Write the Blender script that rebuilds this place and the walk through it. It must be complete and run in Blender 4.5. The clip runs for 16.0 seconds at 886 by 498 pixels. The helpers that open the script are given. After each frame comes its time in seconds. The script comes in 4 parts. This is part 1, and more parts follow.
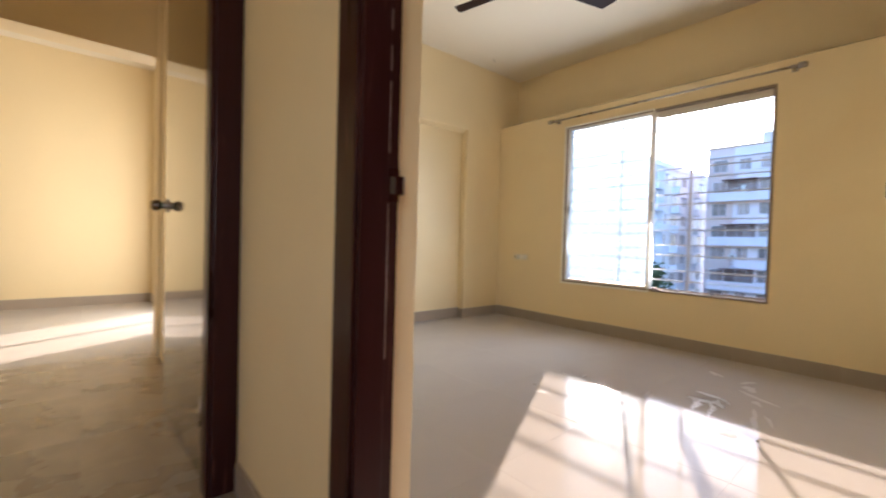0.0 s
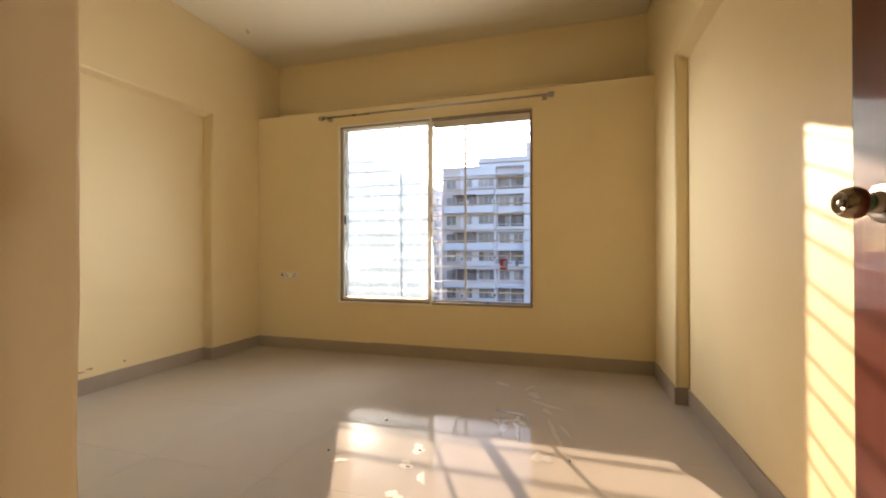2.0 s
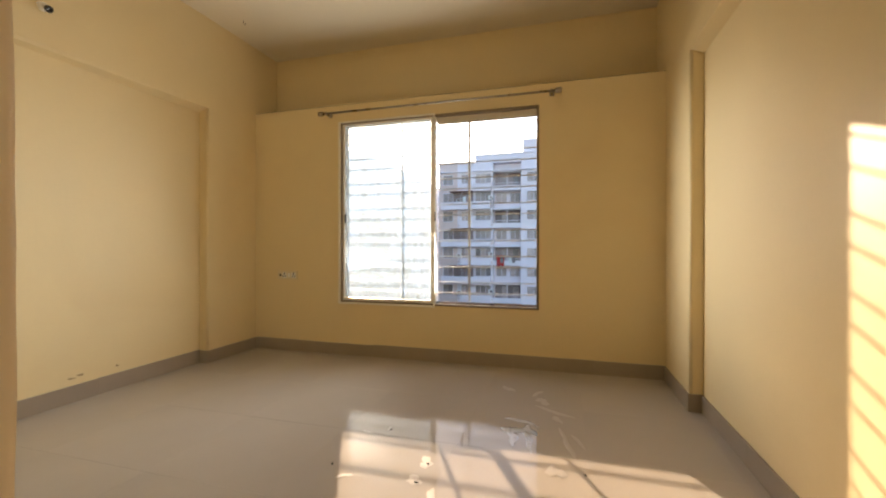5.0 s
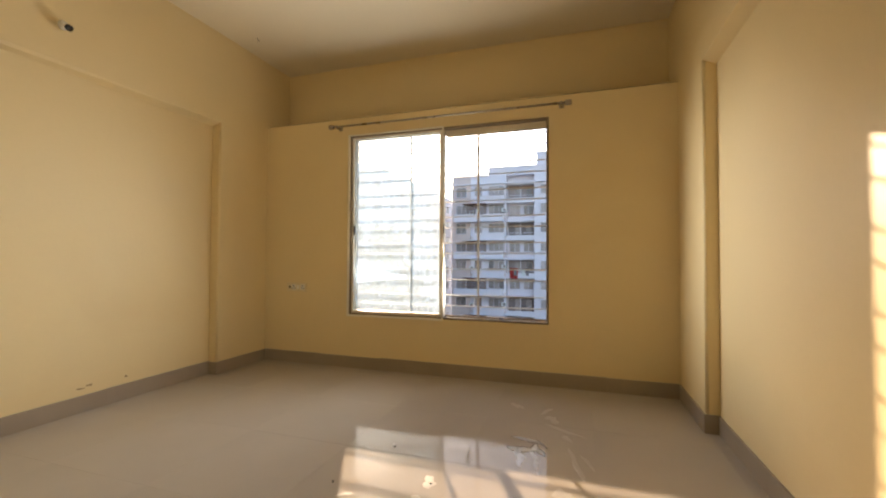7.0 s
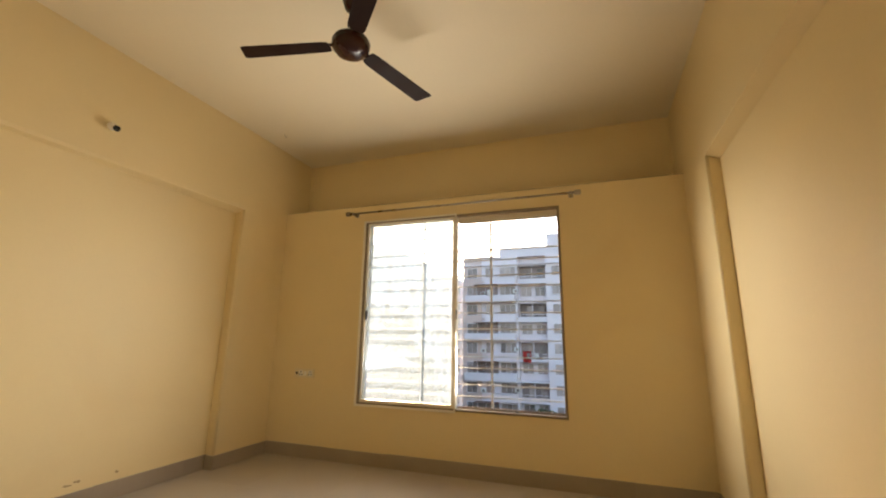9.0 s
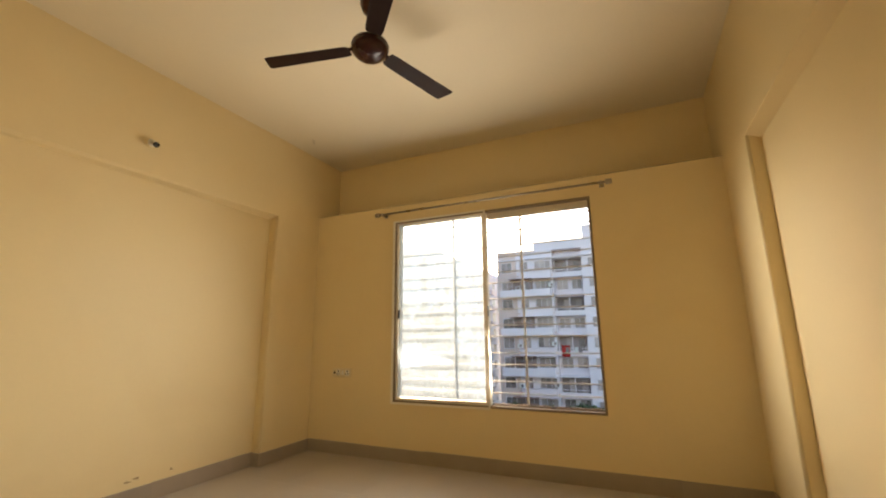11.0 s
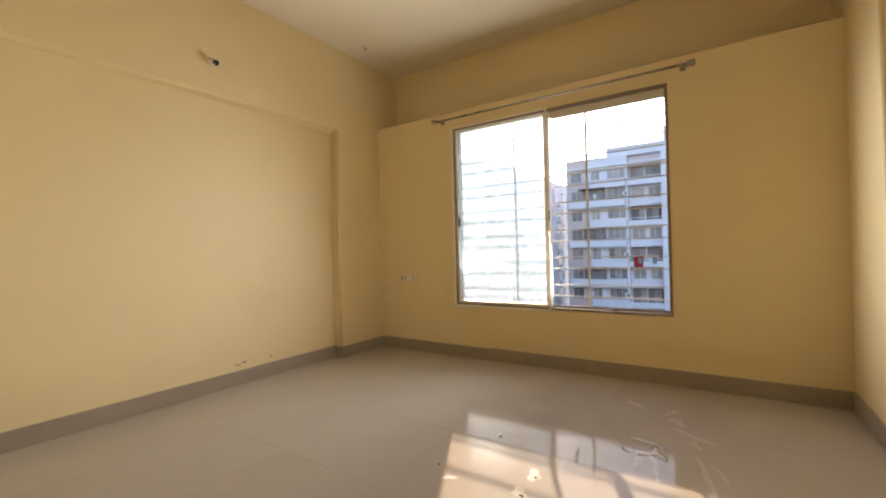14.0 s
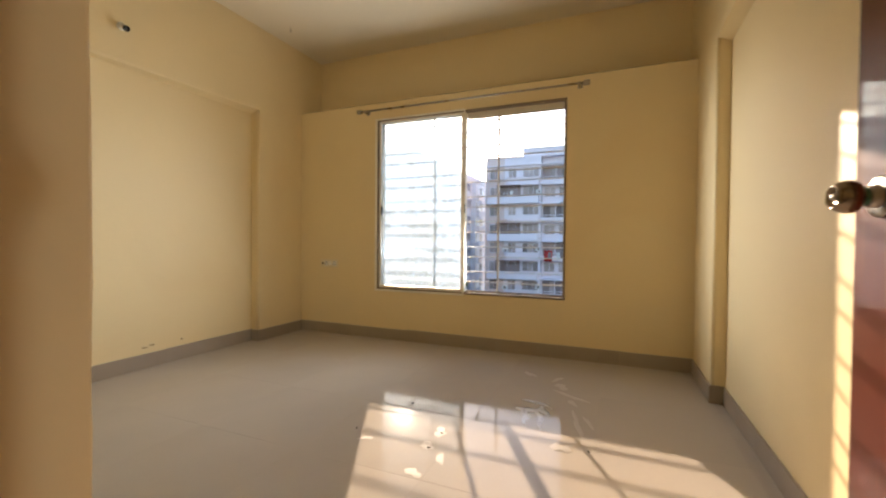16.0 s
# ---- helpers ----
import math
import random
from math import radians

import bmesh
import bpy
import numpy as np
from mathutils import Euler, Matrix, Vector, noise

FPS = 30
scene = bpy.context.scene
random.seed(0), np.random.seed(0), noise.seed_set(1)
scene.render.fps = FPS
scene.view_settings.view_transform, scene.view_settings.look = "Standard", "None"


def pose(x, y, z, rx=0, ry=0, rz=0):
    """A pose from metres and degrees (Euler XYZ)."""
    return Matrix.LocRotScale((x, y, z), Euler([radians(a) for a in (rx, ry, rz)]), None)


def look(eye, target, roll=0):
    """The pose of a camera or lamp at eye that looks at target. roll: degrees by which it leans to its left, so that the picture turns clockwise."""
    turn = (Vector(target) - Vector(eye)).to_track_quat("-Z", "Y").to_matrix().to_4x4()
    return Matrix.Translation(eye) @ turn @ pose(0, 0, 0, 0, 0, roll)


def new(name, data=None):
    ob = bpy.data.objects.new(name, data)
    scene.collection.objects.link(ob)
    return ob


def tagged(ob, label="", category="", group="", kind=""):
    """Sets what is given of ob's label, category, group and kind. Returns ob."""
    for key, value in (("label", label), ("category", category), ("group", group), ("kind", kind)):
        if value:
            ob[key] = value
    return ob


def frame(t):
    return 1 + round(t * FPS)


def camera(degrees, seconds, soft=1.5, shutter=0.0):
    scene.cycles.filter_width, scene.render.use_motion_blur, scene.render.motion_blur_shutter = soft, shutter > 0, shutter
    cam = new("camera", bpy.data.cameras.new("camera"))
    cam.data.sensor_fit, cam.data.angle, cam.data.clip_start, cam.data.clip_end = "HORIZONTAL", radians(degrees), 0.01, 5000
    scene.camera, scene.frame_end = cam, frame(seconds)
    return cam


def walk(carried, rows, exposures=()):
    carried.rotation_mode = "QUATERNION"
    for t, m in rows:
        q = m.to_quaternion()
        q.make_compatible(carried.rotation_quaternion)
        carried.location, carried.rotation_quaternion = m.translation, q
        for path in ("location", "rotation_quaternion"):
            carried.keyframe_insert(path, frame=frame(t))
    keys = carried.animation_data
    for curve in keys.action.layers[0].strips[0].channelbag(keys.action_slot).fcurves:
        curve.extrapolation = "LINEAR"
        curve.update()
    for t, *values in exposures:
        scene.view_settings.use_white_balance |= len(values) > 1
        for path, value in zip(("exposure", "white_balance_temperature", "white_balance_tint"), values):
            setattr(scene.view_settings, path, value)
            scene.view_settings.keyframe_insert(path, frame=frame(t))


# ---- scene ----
cam = camera(93.7, 16.0, soft=2.0, shutter=0.4)
PATH = [
    (0, (0.153, 0.223, 0.861), (1.459, 1.737, 0.816), 1.6),
    (0.5, (0.305, 0.337, 0.881), (1.875, 1.575, 0.868), 1.0),
    (1, (0.409, 0.423, 0.887), (2.174, 1.364, 0.892), 0.5),
    (1.5, (0.5, 0.563, 0.893), (2.367, 1.281, 0.903), 0.1),
    (2, (0.544, 0.686, 0.909), (2.46, 1.26, 0.921), -0.1),
    (2.5, (0.565, 0.736, 0.915), (2.5, 1.24, 0.923), -0.1),
    (3, (0.584, 0.743, 0.919), (2.523, 1.236, 0.933), 0.0),
    (3.5, (0.6, 0.75, 0.928), (2.534, 1.26, 0.956), -0.0),
    (4, (0.621, 0.763, 0.952), (2.548, 1.297, 0.984), 0.1),
    (4.5, (0.618, 0.771, 0.943), (2.54, 1.325, 0.938), 0.1),
    (7, (0.657, 0.74, 0.947), (2.558, 1.358, 0.999), 0.3),
    (7.5, (0.676, 0.737, 0.96), (2.562, 1.369, 1.17), 0.6),
    (8, (0.672, 0.742, 0.964), (2.538, 1.378, 1.299), 0.7),
    (8.5, (0.66, 0.757, 0.982), (2.513, 1.388, 1.392), 0.8),
    (11, (0.679, 0.73, 0.995), (2.462, 1.534, 1.412), -0.5),
    (11.5, (0.686, 0.717, 1.003), (2.445, 1.596, 1.368), -1.0),
    (12, (0.694, 0.715, 0.997), (2.427, 1.667, 1.301), -1.4),
    (12.5, (0.703, 0.713, 0.982), (2.406, 1.735, 1.214), -1.6),
    (13, (0.721, 0.705, 0.955), (2.398, 1.782, 1.117), -1.6),
    (13.5, (0.722, 0.699, 0.941), (2.385, 1.807, 1.026), -1.6),
    (14, (0.711, 0.686, 0.935), (2.378, 1.792, 0.95), -1.4),
    (14.5, (0.69, 0.673, 0.93), (2.384, 1.737, 0.89), -1.0),
    (15, (0.676, 0.64, 0.913), (2.399, 1.652, 0.842), -0.4),
    (15.5, (0.632, 0.601, 0.921), (2.402, 1.527, 0.839), 0.0),
    (16, (0.527, 0.582, 0.91), (2.372, 1.352, 0.876), 0.5),
]
EXPOSURES = [
    (0, 2.30, 5000, 14),
    (0.5, 2.36, 5350, 13),
    (1.0, 2.26, 5670, 11),
    (1.5, 2.11, 5720, 11),
    (2, 2.00, 5950, 12),
    (2.5, 1.92, 6250, 13),
    (3.5, 1.83, 6850, 13),
    (4.5, 1.87, 6150, 11),
    (7, 1.76, 6270, 11),
    (7.5, 1.81, 6170, 11),
    (8.5, 1.83, 6570, 11),
    (11, 1.82, 6870, 11),
    (12, 2.01, 5720, 11),
    (13, 1.98, 5480, 11),
    (13.5, 1.97, 5480, 11),
    (14, 1.92, 5920, 11),
    (14.5, 1.84, 6320, 11),
    (15, 1.74, 6470, 11),
    (15.5, 1.74, 6170, 11),
    (16, 1.86, 5870, 11),
]
walk(cam, [(t, look(eye, target, roll)) for t, eye, target, roll in PATH], EXPOSURES)

# ---- world, sun ----
SUN = Vector((1.0, 0.525, 0.358)).normalized()      # towards the low afternoon sun
world = bpy.data.worlds.new("world")
scene.world = world
world.use_nodes = True
wn = world.node_tree
wn.nodes.clear()
sky = wn.nodes.new("ShaderNodeTexSky")
sky.sky_type = "NISHITA"
sky.sun_disc = False
sky.sun_elevation = math.asin(SUN.z)
sky.sun_rotation = math.atan2(SUN.x, SUN.y)
sky.air_density, sky.dust_density, sky.ozone_density = 1.0, 1.0, 1.0
bg = wn.nodes.new("ShaderNodeBackground")
bg.inputs["Strength"].default_value = 0.15
wo = wn.nodes.new("ShaderNodeOutputWorld")
haze = wn.nodes.new("ShaderNodeMix")
haze.data_type, haze.blend_type = "RGBA", "MULTIPLY"
haze.inputs["Factor"].default_value = 1.0
haze.inputs["B"].default_value = (1.0, 0.97, 0.99, 1)
wn.links.new(sky.outputs[0], haze.inputs["A"])
wn.links.new(haze.outputs["Result"], bg.inputs[0])
wn.links.new(bg.outputs[0], wo.inputs[0])
sun_data = bpy.data.lights.new("sun", "SUN")
sun_data.energy, sun_data.angle, sun_data.color = 3.05, radians(0.6), (1.0, 0.73, 0.48)
sun = new("sun", sun_data)
sun.matrix_world = look(SUN * 40, (0, 0, 0))


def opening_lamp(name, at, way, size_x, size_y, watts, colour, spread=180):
    """An added area lamp at an opening, in place of light that enters there."""
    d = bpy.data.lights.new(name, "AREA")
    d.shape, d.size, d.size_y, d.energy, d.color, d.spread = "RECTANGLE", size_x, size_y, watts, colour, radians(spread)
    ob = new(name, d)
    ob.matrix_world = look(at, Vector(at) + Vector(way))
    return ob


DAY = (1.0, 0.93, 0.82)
# Fill lamps added inside the window, aimed and narrowed to stay unseen.
opening_lamp("window_fill_up", (3.79, 1.81, 0.75), (-0.57, 0.10, 0.81), 1.6, 0.18, 2.15, DAY, 96)
opening_lamp("window_fill_side", (3.805, 1.75, 1.27), (-0.82, 0.53, -0.22), 0.25, 1.4, 2.65, DAY, 88)
opening_lamp("window_fill_south", (3.785, 1.25, 1.27), (-0.465, -0.87, -0.15), 0.22, 1.4, 0.72, DAY, 66)
# Warm fill lamp added in an unseen, assumed opening of the hall.
opening_lamp("hall_fill_light", (-1.4, -1.38, 1.45), (0, 1, 0), 0.95, 1.2, 4.4, (1.0, 0.82, 0.58))
# Fill lamp added in the further room's opening, hidden behind the door leaf.
opening_lamp("balcony_fill_light", (0.90, 5.15, 1.1), (-1, 0, 0), 1.1, 2.0, 10.5, (1.0, 0.86, 0.64))


# ---- materials ----
def material(name, base, rough=0.6, metal=0.0, var=0.08, scale=6.0, fine=60.0, bump=0.1, rough_var=0.08, coat=0.0, spec=0.5,
             stain=None, per_object=0.0, stretch=(1, 1, 1), depth=0.004):
    """A surface with broad and fine variation, in metres."""
    m = bpy.data.materials.new(name)
    m.use_nodes = True
    nt = m.node_tree
    b = nt.nodes["Principled BSDF"]
    tc = nt.nodes.new("ShaderNodeTexCoord")
    mp = nt.nodes.new("ShaderNodeMapping")
    mp.inputs["Scale"].default_value = stretch
    nt.links.new(tc.outputs["Object"], mp.inputs[0])
    big = nt.nodes.new("ShaderNodeTexNoise")
    big.inputs["Scale"].default_value, big.inputs["Detail"].default_value = scale, 5
    small = nt.nodes.new("ShaderNodeTexNoise")
    small.inputs["Scale"].default_value, small.inputs["Detail"].default_value = fine, 4
    for n in (big, small):
        nt.links.new(mp.outputs[0], n.inputs["Vector"])
    mix = nt.nodes.new("ShaderNodeMath")
    mix.operation = "MULTIPLY_ADD"
    nt.links.new(small.outputs[0], mix.inputs[0])
    mix.inputs[1].default_value = 0.35
    nt.links.new(big.outputs[0], mix.inputs[2])
    ramp = nt.nodes.new("ShaderNodeMapRange")
    ramp.inputs[1].default_value, ramp.inputs[2].default_value = 0.35, 1.0
    ramp.inputs[3].default_value, ramp.inputs[4].default_value = 1 - var, 1 + var
    nt.links.new(mix.outputs[0], ramp.inputs[0])
    hsv = nt.nodes.new("ShaderNodeHueSaturation")
    hsv.inputs["Color"].default_value = (*base, 1)
    nt.links.new(ramp.outputs[0], hsv.inputs["Value"])
    colour = hsv.outputs[0]
    if per_object:
        oi = nt.nodes.new("ShaderNodeObjectInfo")
        r2 = nt.nodes.new("ShaderNodeMapRange")
        r2.inputs[3].default_value, r2.inputs[4].default_value = 1 - per_object, 1 + per_object
        nt.links.new(oi.outputs["Random"], r2.inputs[0])
        h2 = nt.nodes.new("ShaderNodeHueSaturation")
        nt.links.new(colour, h2.inputs["Color"])
        nt.links.new(r2.outputs[0], h2.inputs["Value"])
        colour = h2.outputs[0]
    if stain:
        sc, lo, hi, scol, amount = stain
        sn = nt.nodes.new("ShaderNodeTexNoise")
        sn.inputs["Scale"].default_value, sn.inputs["Detail"].default_value, sn.inputs["Distortion"].default_value = sc, 7, 0.6
        nt.links.new(mp.outputs[0], sn.inputs["Vector"])
        sr = nt.nodes.new("ShaderNodeMapRange")
        sr.inputs[1].default_value, sr.inputs[2].default_value = lo, hi
        sr.inputs[4].default_value = amount
        nt.links.new(sn.outputs[0], sr.inputs[0])
        mx = nt.nodes.new("ShaderNodeMix")
        mx.data_type = "RGBA"
        nt.links.new(sr.outputs[0], mx.inputs["Factor"])
        nt.links.new(colour, mx.inputs["A"])
        mx.inputs["B"].default_value = (*scol, 1)
        colour = mx.outputs["Result"]
    nt.links.new(colour, b.inputs["Base Color"])
    rr = nt.nodes.new("ShaderNodeMapRange")
    rr.inputs[1].default_value, rr.inputs[2].default_value = 0.3, 0.7
    rr.inputs[3].default_value, rr.inputs[4].default_value = max(0.02, rough - rough_var), min(1, rough + rough_var)
    nt.links.new(big.outputs[0], rr.inputs[0])
    nt.links.new(rr.outputs[0], b.inputs["Roughness"])
    b.inputs["Metallic"].default_value = metal
    b.inputs["Coat Weight"].default_value = coat
    b.inputs["Coat Roughness"].default_value = 0.04
    b.inputs["Specular IOR Level"].default_value = spec
    if bump:
        bp = nt.nodes.new("ShaderNodeBump")
        bp.inputs["Strength"].default_value, bp.inputs["Distance"].default_value = bump, depth
        nt.links.new(mix.outputs[0], bp.inputs["Height"])
        nt.links.new(bp.outputs[0], b.inputs["Normal"])
    return m


WALL = material("cream wall paint", (0.805, 0.665, 0.386), 0.55, var=0.03, scale=1.3, fine=45, bump=0.25, stain=(0.9, 0.58, 0.8, (0.70, 0.52, 0.26), 0.35))
CEILING = material("pale cream ceiling paint", (0.80, 0.72, 0.55), 0.75, var=0.03, scale=1.5, fine=40, bump=0.2)
TILE = material("vitrified floor tile", (0.485, 0.443, 0.392), 0.08, var=0.05, scale=2.2, fine=90, bump=0.003, rough_var=0.012, per_object=0.015,
                stain=(1.7, 0.55, 0.85, (0.41, 0.372, 0.328), 0.35), spec=0.10)
GROUT = material("tile grout", (0.40, 0.37, 0.33), 0.5, var=0.1, scale=30, fine=200, bump=0.2)
SKIRT = material("grey brown skirting tile", (0.34, 0.285, 0.225), 0.35, var=0.06, scale=5, fine=80, bump=0.05, per_object=0.03)
DUSTY = material("dusty floor tile", (0.34, 0.28, 0.21), 0.30, var=0.12, scale=3.0, fine=60, bump=0.05, per_object=0.03,
                 stain=(3.2, 0.48, 0.66, (0.55, 0.48, 0.38), 0.6))
WOOD = material("dark red lacquered wood", (0.030, 0.007, 0.0065), 0.34, var=0.35, scale=3.0, fine=40, bump=0.10, rough_var=0.07, coat=0.03, spec=0.2,
                stretch=(9, 9, 0.7), stain=(6.0, 0.62, 0.74, (0.16, 0.07, 0.045), 0.5))
LEAF = material("glossy red brown door laminate", (0.115, 0.029, 0.016), 0.40, var=0.10, scale=2.5, fine=35, bump=0.02, rough_var=0.05, coat=0.85, spec=0.15, stretch=(12, 12, 0.8),
                stain=(3.0, 0.6, 0.8, (0.22, 0.07, 0.04), 0.4))
# Darkened copy of the same laminate; the further door's shade is in its colour.
LEAF_SHADED = material("polished brown door laminate darkened for shade", (0.045, 0.022, 0.014), 0.16, var=0.12, scale=2.5, fine=35, bump=0.004, rough_var=0.04, coat=1.0, spec=0.5, stretch=(4, 4, 1.0))
ALU = material("cream coated aluminium", (0.86, 0.81, 0.70), 0.42, var=0.05, scale=8, fine=90, bump=0.03, stain=(7, 0.62, 0.8, (0.46, 0.40, 0.30), 0.3))
TRACK = material("dark brown aluminium track", (0.24, 0.19, 0.135), 0.5, metal=0.1, var=0.12, scale=9, fine=70, bump=0.05)
BAR = material("painted steel grille bar", (0.66, 0.64, 0.63), 0.45, var=0.12, scale=12, fine=90, bump=0.08, stain=(14, 0.62, 0.74, (0.45, 0.33, 0.26), 0.3))
HEADER = material("dull coated aluminium header", (0.74, 0.69, 0.60), 0.45, metal=0.0, var=0.08, scale=9, fine=80, bump=0.04)
# For an added sheet that soaks up bounce light over the ledge.
LEDGE_BLOCKER = material("brown bounce absorber", (0.16, 0.13, 0.09), 0.95, var=0.2, scale=5, fine=60, bump=0.3)
SCRAPED = material("scraped bare wood", (0.34, 0.24, 0.19), 0.5, var=0.5, scale=14, fine=90, bump=0.2)
STEEL = material("brushed steel", (0.40, 0.37, 0.33), 0.30, metal=1.0, var=0.08, scale=12, fine=150, bump=0.02)
BRONZE = material("antique brass knob", (0.25, 0.195, 0.14), 0.16, metal=1.0, var=0.2, scale=25, fine=150, bump=0.02)
GREENED = material("verdigris brass neck", (0.10, 0.22, 0.14), 0.35, metal=0.5, var=0.2, scale=40, fine=150, bump=0.05)
WHITE_PLASTIC = material("white plastic", (0.86, 0.84, 0.79), 0.35, var=0.03, scale=20, fine=150, bump=0.01)
CREAM_PLASTIC = material("cream plastic", (0.76, 0.66, 0.45), 0.4, var=0.03, scale=20, fine=150, bump=0.01)
BLACK_PLASTIC = material("black bakelite", (0.02, 0.018, 0.016), 0.3, var=0.2, scale=20, fine=150, bump=0.02)
FAN_BROWN = material("dark brown fan enamel", (0.030, 0.007, 0.006), 0.22, var=0.15, scale=9, fine=80, bump=0.02, coat=0.0, spec=0.4)
BLADE = material("dusty brown fan blade enamel", (0.018, 0.007, 0.005), 0.55, var=0.2, scale=7, fine=70, bump=0.03, coat=0.0, spec=0.15)
SOCKET_HOLE = material("dark socket hole", (0.05, 0.04, 0.03), 0.6, var=0.1, scale=30, bump=0)
SCRAP = material("crumpled clear film", (0.90, 0.89, 0.88), 0.30, var=0.06, scale=20, fine=120, bump=0.15, coat=0.6, spec=0.8)
DRIED = material("dried putty smear", (0.50, 0.467, 0.425), 0.4, var=0.06, scale=20, fine=150, bump=0.15, spec=0.1)
FLAKE = material("pale plaster flake", (0.56, 0.53, 0.49), 0.6, var=0.06, scale=40, fine=200, bump=0.2, spec=0.15)
SCUFF = material("brown scuff mark", (0.45, 0.32, 0.18), 0.8, var=0.2, scale=40, fine=200, bump=0.2)
BLD_WHITE = material("weathered white facade paint", (0.74, 0.665, 0.675), 0.8, var=0.06, scale=0.25, fine=3, bump=0.1, stain=(0.35, 0.55, 0.75, (0.62, 0.58, 0.56), 0.45))
BLD_BEIGE = material("weathered beige facade paint", (0.64, 0.50, 0.44), 0.8, var=0.06, scale=0.25, fine=3, bump=0.1, stain=(0.35, 0.55, 0.75, (0.48, 0.39, 0.34), 0.45))
# Haze is painted into the tower colours: paler, bluer, lower in contrast.
BLD_GREY = material("grey paint paled for haze", (0.82, 0.84, 0.89), 0.8, var=0.06, scale=0.2, fine=2, bump=0.1, stain=(0.3, 0.5, 0.7, (0.60, 0.60, 0.62), 0.3))
TOWER_GLASS = material("far tower window paled for haze", (0.42, 0.42, 0.45), 0.3, var=0.2, scale=0.8, fine=4, bump=0, per_object=0.3)
# Dark tone painted for balcony shade, also used on screens, rails and washing.
BLD_DARK = material("balcony shade and dark fittings", (0.27, 0.21, 0.19), 0.8, var=0.2, scale=0.7, fine=5, bump=0.1, per_object=0.3)
# Lifted in tone to take in haze on the far block.
BLD_GLASS = material("far window glass paled for haze", (0.34, 0.27, 0.24), 0.3, var=0.25, scale=0.8, fine=4, bump=0, per_object=0.4)
CANOPY = material("rusty canopy sheet", (0.24, 0.13, 0.09), 0.7, var=0.2, scale=1.5, fine=8, bump=0.2)
RED_CLOTH = material("red cloth", (0.60, 0.05, 0.04), 0.85, var=0.12, scale=2, fine=20, bump=0.2)
AC_WHITE = material("off-white appliance", (0.66, 0.64, 0.60), 0.5, var=0.05, scale=3, fine=20, bump=0.02)
GROUND = material("dry ground", (0.20, 0.18, 0.13), 0.95, var=0.2, scale=0.08, fine=1.2, bump=0.3, spec=0.0, stain=(0.05, 0.5, 0.6, (0.10, 0.13, 0.05), 0.7))
BARK = material("tree bark", (0.12, 0.085, 0.06), 0.9, var=0.25, scale=2, fine=14, bump=0.5, stretch=(4, 4, 1))
LEAVES = material("tree leaves", (0.10, 0.12, 0.065), 0.85, var=0.35, scale=0.8, fine=6, bump=0.0, spec=0.0)
CONCRETE = material("stained outer concrete", (0.42, 0.40, 0.37), 0.85, var=0.1, scale=1.2, fine=20, bump=0.3)


def glass(name, dust):
    """A window pane: mostly see-through, with a film of dust that catches the sun."""
    m = bpy.data.materials.new(name)
    m.use_nodes = True
    nt = m.node_tree
    nt.nodes.clear()
    out = nt.nodes.new("ShaderNodeOutputMaterial")
    clear = nt.nodes.new("ShaderNodeBsdfTransparent")
    clear.inputs[0].default_value = (0.94, 0.96, 0.95, 1)
    film = nt.nodes.new("ShaderNodeBsdfTranslucent")
    film.inputs[0].default_value = (0.62, 0.76, 0.95, 1)
    gloss = nt.nodes.new("ShaderNodeBsdfGlossy")
    gloss.inputs["Roughness"].default_value = 0.03
    tc = nt.nodes.new("ShaderNodeTexCoord")
    mp = nt.nodes.new("ShaderNodeMapping")
    mp.inputs["Scale"].default_value = (1, 14, 1.6)
    nz = nt.nodes.new("ShaderNodeTexNoise")
    nz.inputs["Scale"].default_value, nz.inputs["Detail"].default_value = 2.2, 6
    mr = nt.nodes.new("ShaderNodeMapRange")
    mr.inputs[1].default_value, mr.inputs[2].default_value = 0.3, 0.75
    mr.inputs[3].default_value, mr.inputs[4].default_value = dust * 0.93, dust * 1.08
    nt.links.new(tc.outputs["Object"], mp.inputs[0])
    nt.links.new(mp.outputs[0], nz.inputs["Vector"])
    nt.links.new(nz.outputs[0], mr.inputs[0])
    a = nt.nodes.new("ShaderNodeMixShader")
    nt.links.new(mr.outputs[0], a.inputs[0])
    nt.links.new(clear.outputs[0], a.inputs[1])
    nt.links.new(film.outputs[0], a.inputs[2])
    fr = nt.nodes.new("ShaderNodeFresnel")
    fr.inputs[0].default_value = 1.45
    c = nt.nodes.new("ShaderNodeMixShader")
    nt.links.new(fr.outputs[0], c.inputs[0])
    nt.links.new(a.outputs[0], c.inputs[1])
    nt.links.new(gloss.outputs[0], c.inputs[2])
    nt.links.new(c.outputs[0], out.inputs[0])
    return m


GLASS = glass("dusty window glass", 0.14)


# ---- mesh helpers ----
def box(bm, x0, x1, y0, y1, z0, z1, bevel=0.0, m=None):
    vs = [bm.verts.new((x, y, z)) for x in (x0, x1) for y in (y0, y1) for z in (z0, z1)]
    fs = [bm.faces.new([vs[i] for i in f]) for f in ((0, 1, 3, 2), (4, 6, 7, 5), (0, 4, 5, 1), (2, 3, 7, 6), (0, 2, 6, 4), (1, 5, 7, 3))]
    if bevel:
        es = list({e for f in fs for e in f.edges})
        r = bmesh.ops.bevel(bm, geom=es, offset=bevel, segments=2, profile=0.5, affect="EDGES", clamp_overlap=True)
        vs = list({v for v in r["verts"]} | {v for v in vs if v.is_valid})
    if m is not None:
        bmesh.ops.transform(bm, matrix=m, verts=[v for v in vs if v.is_valid])
    return bm


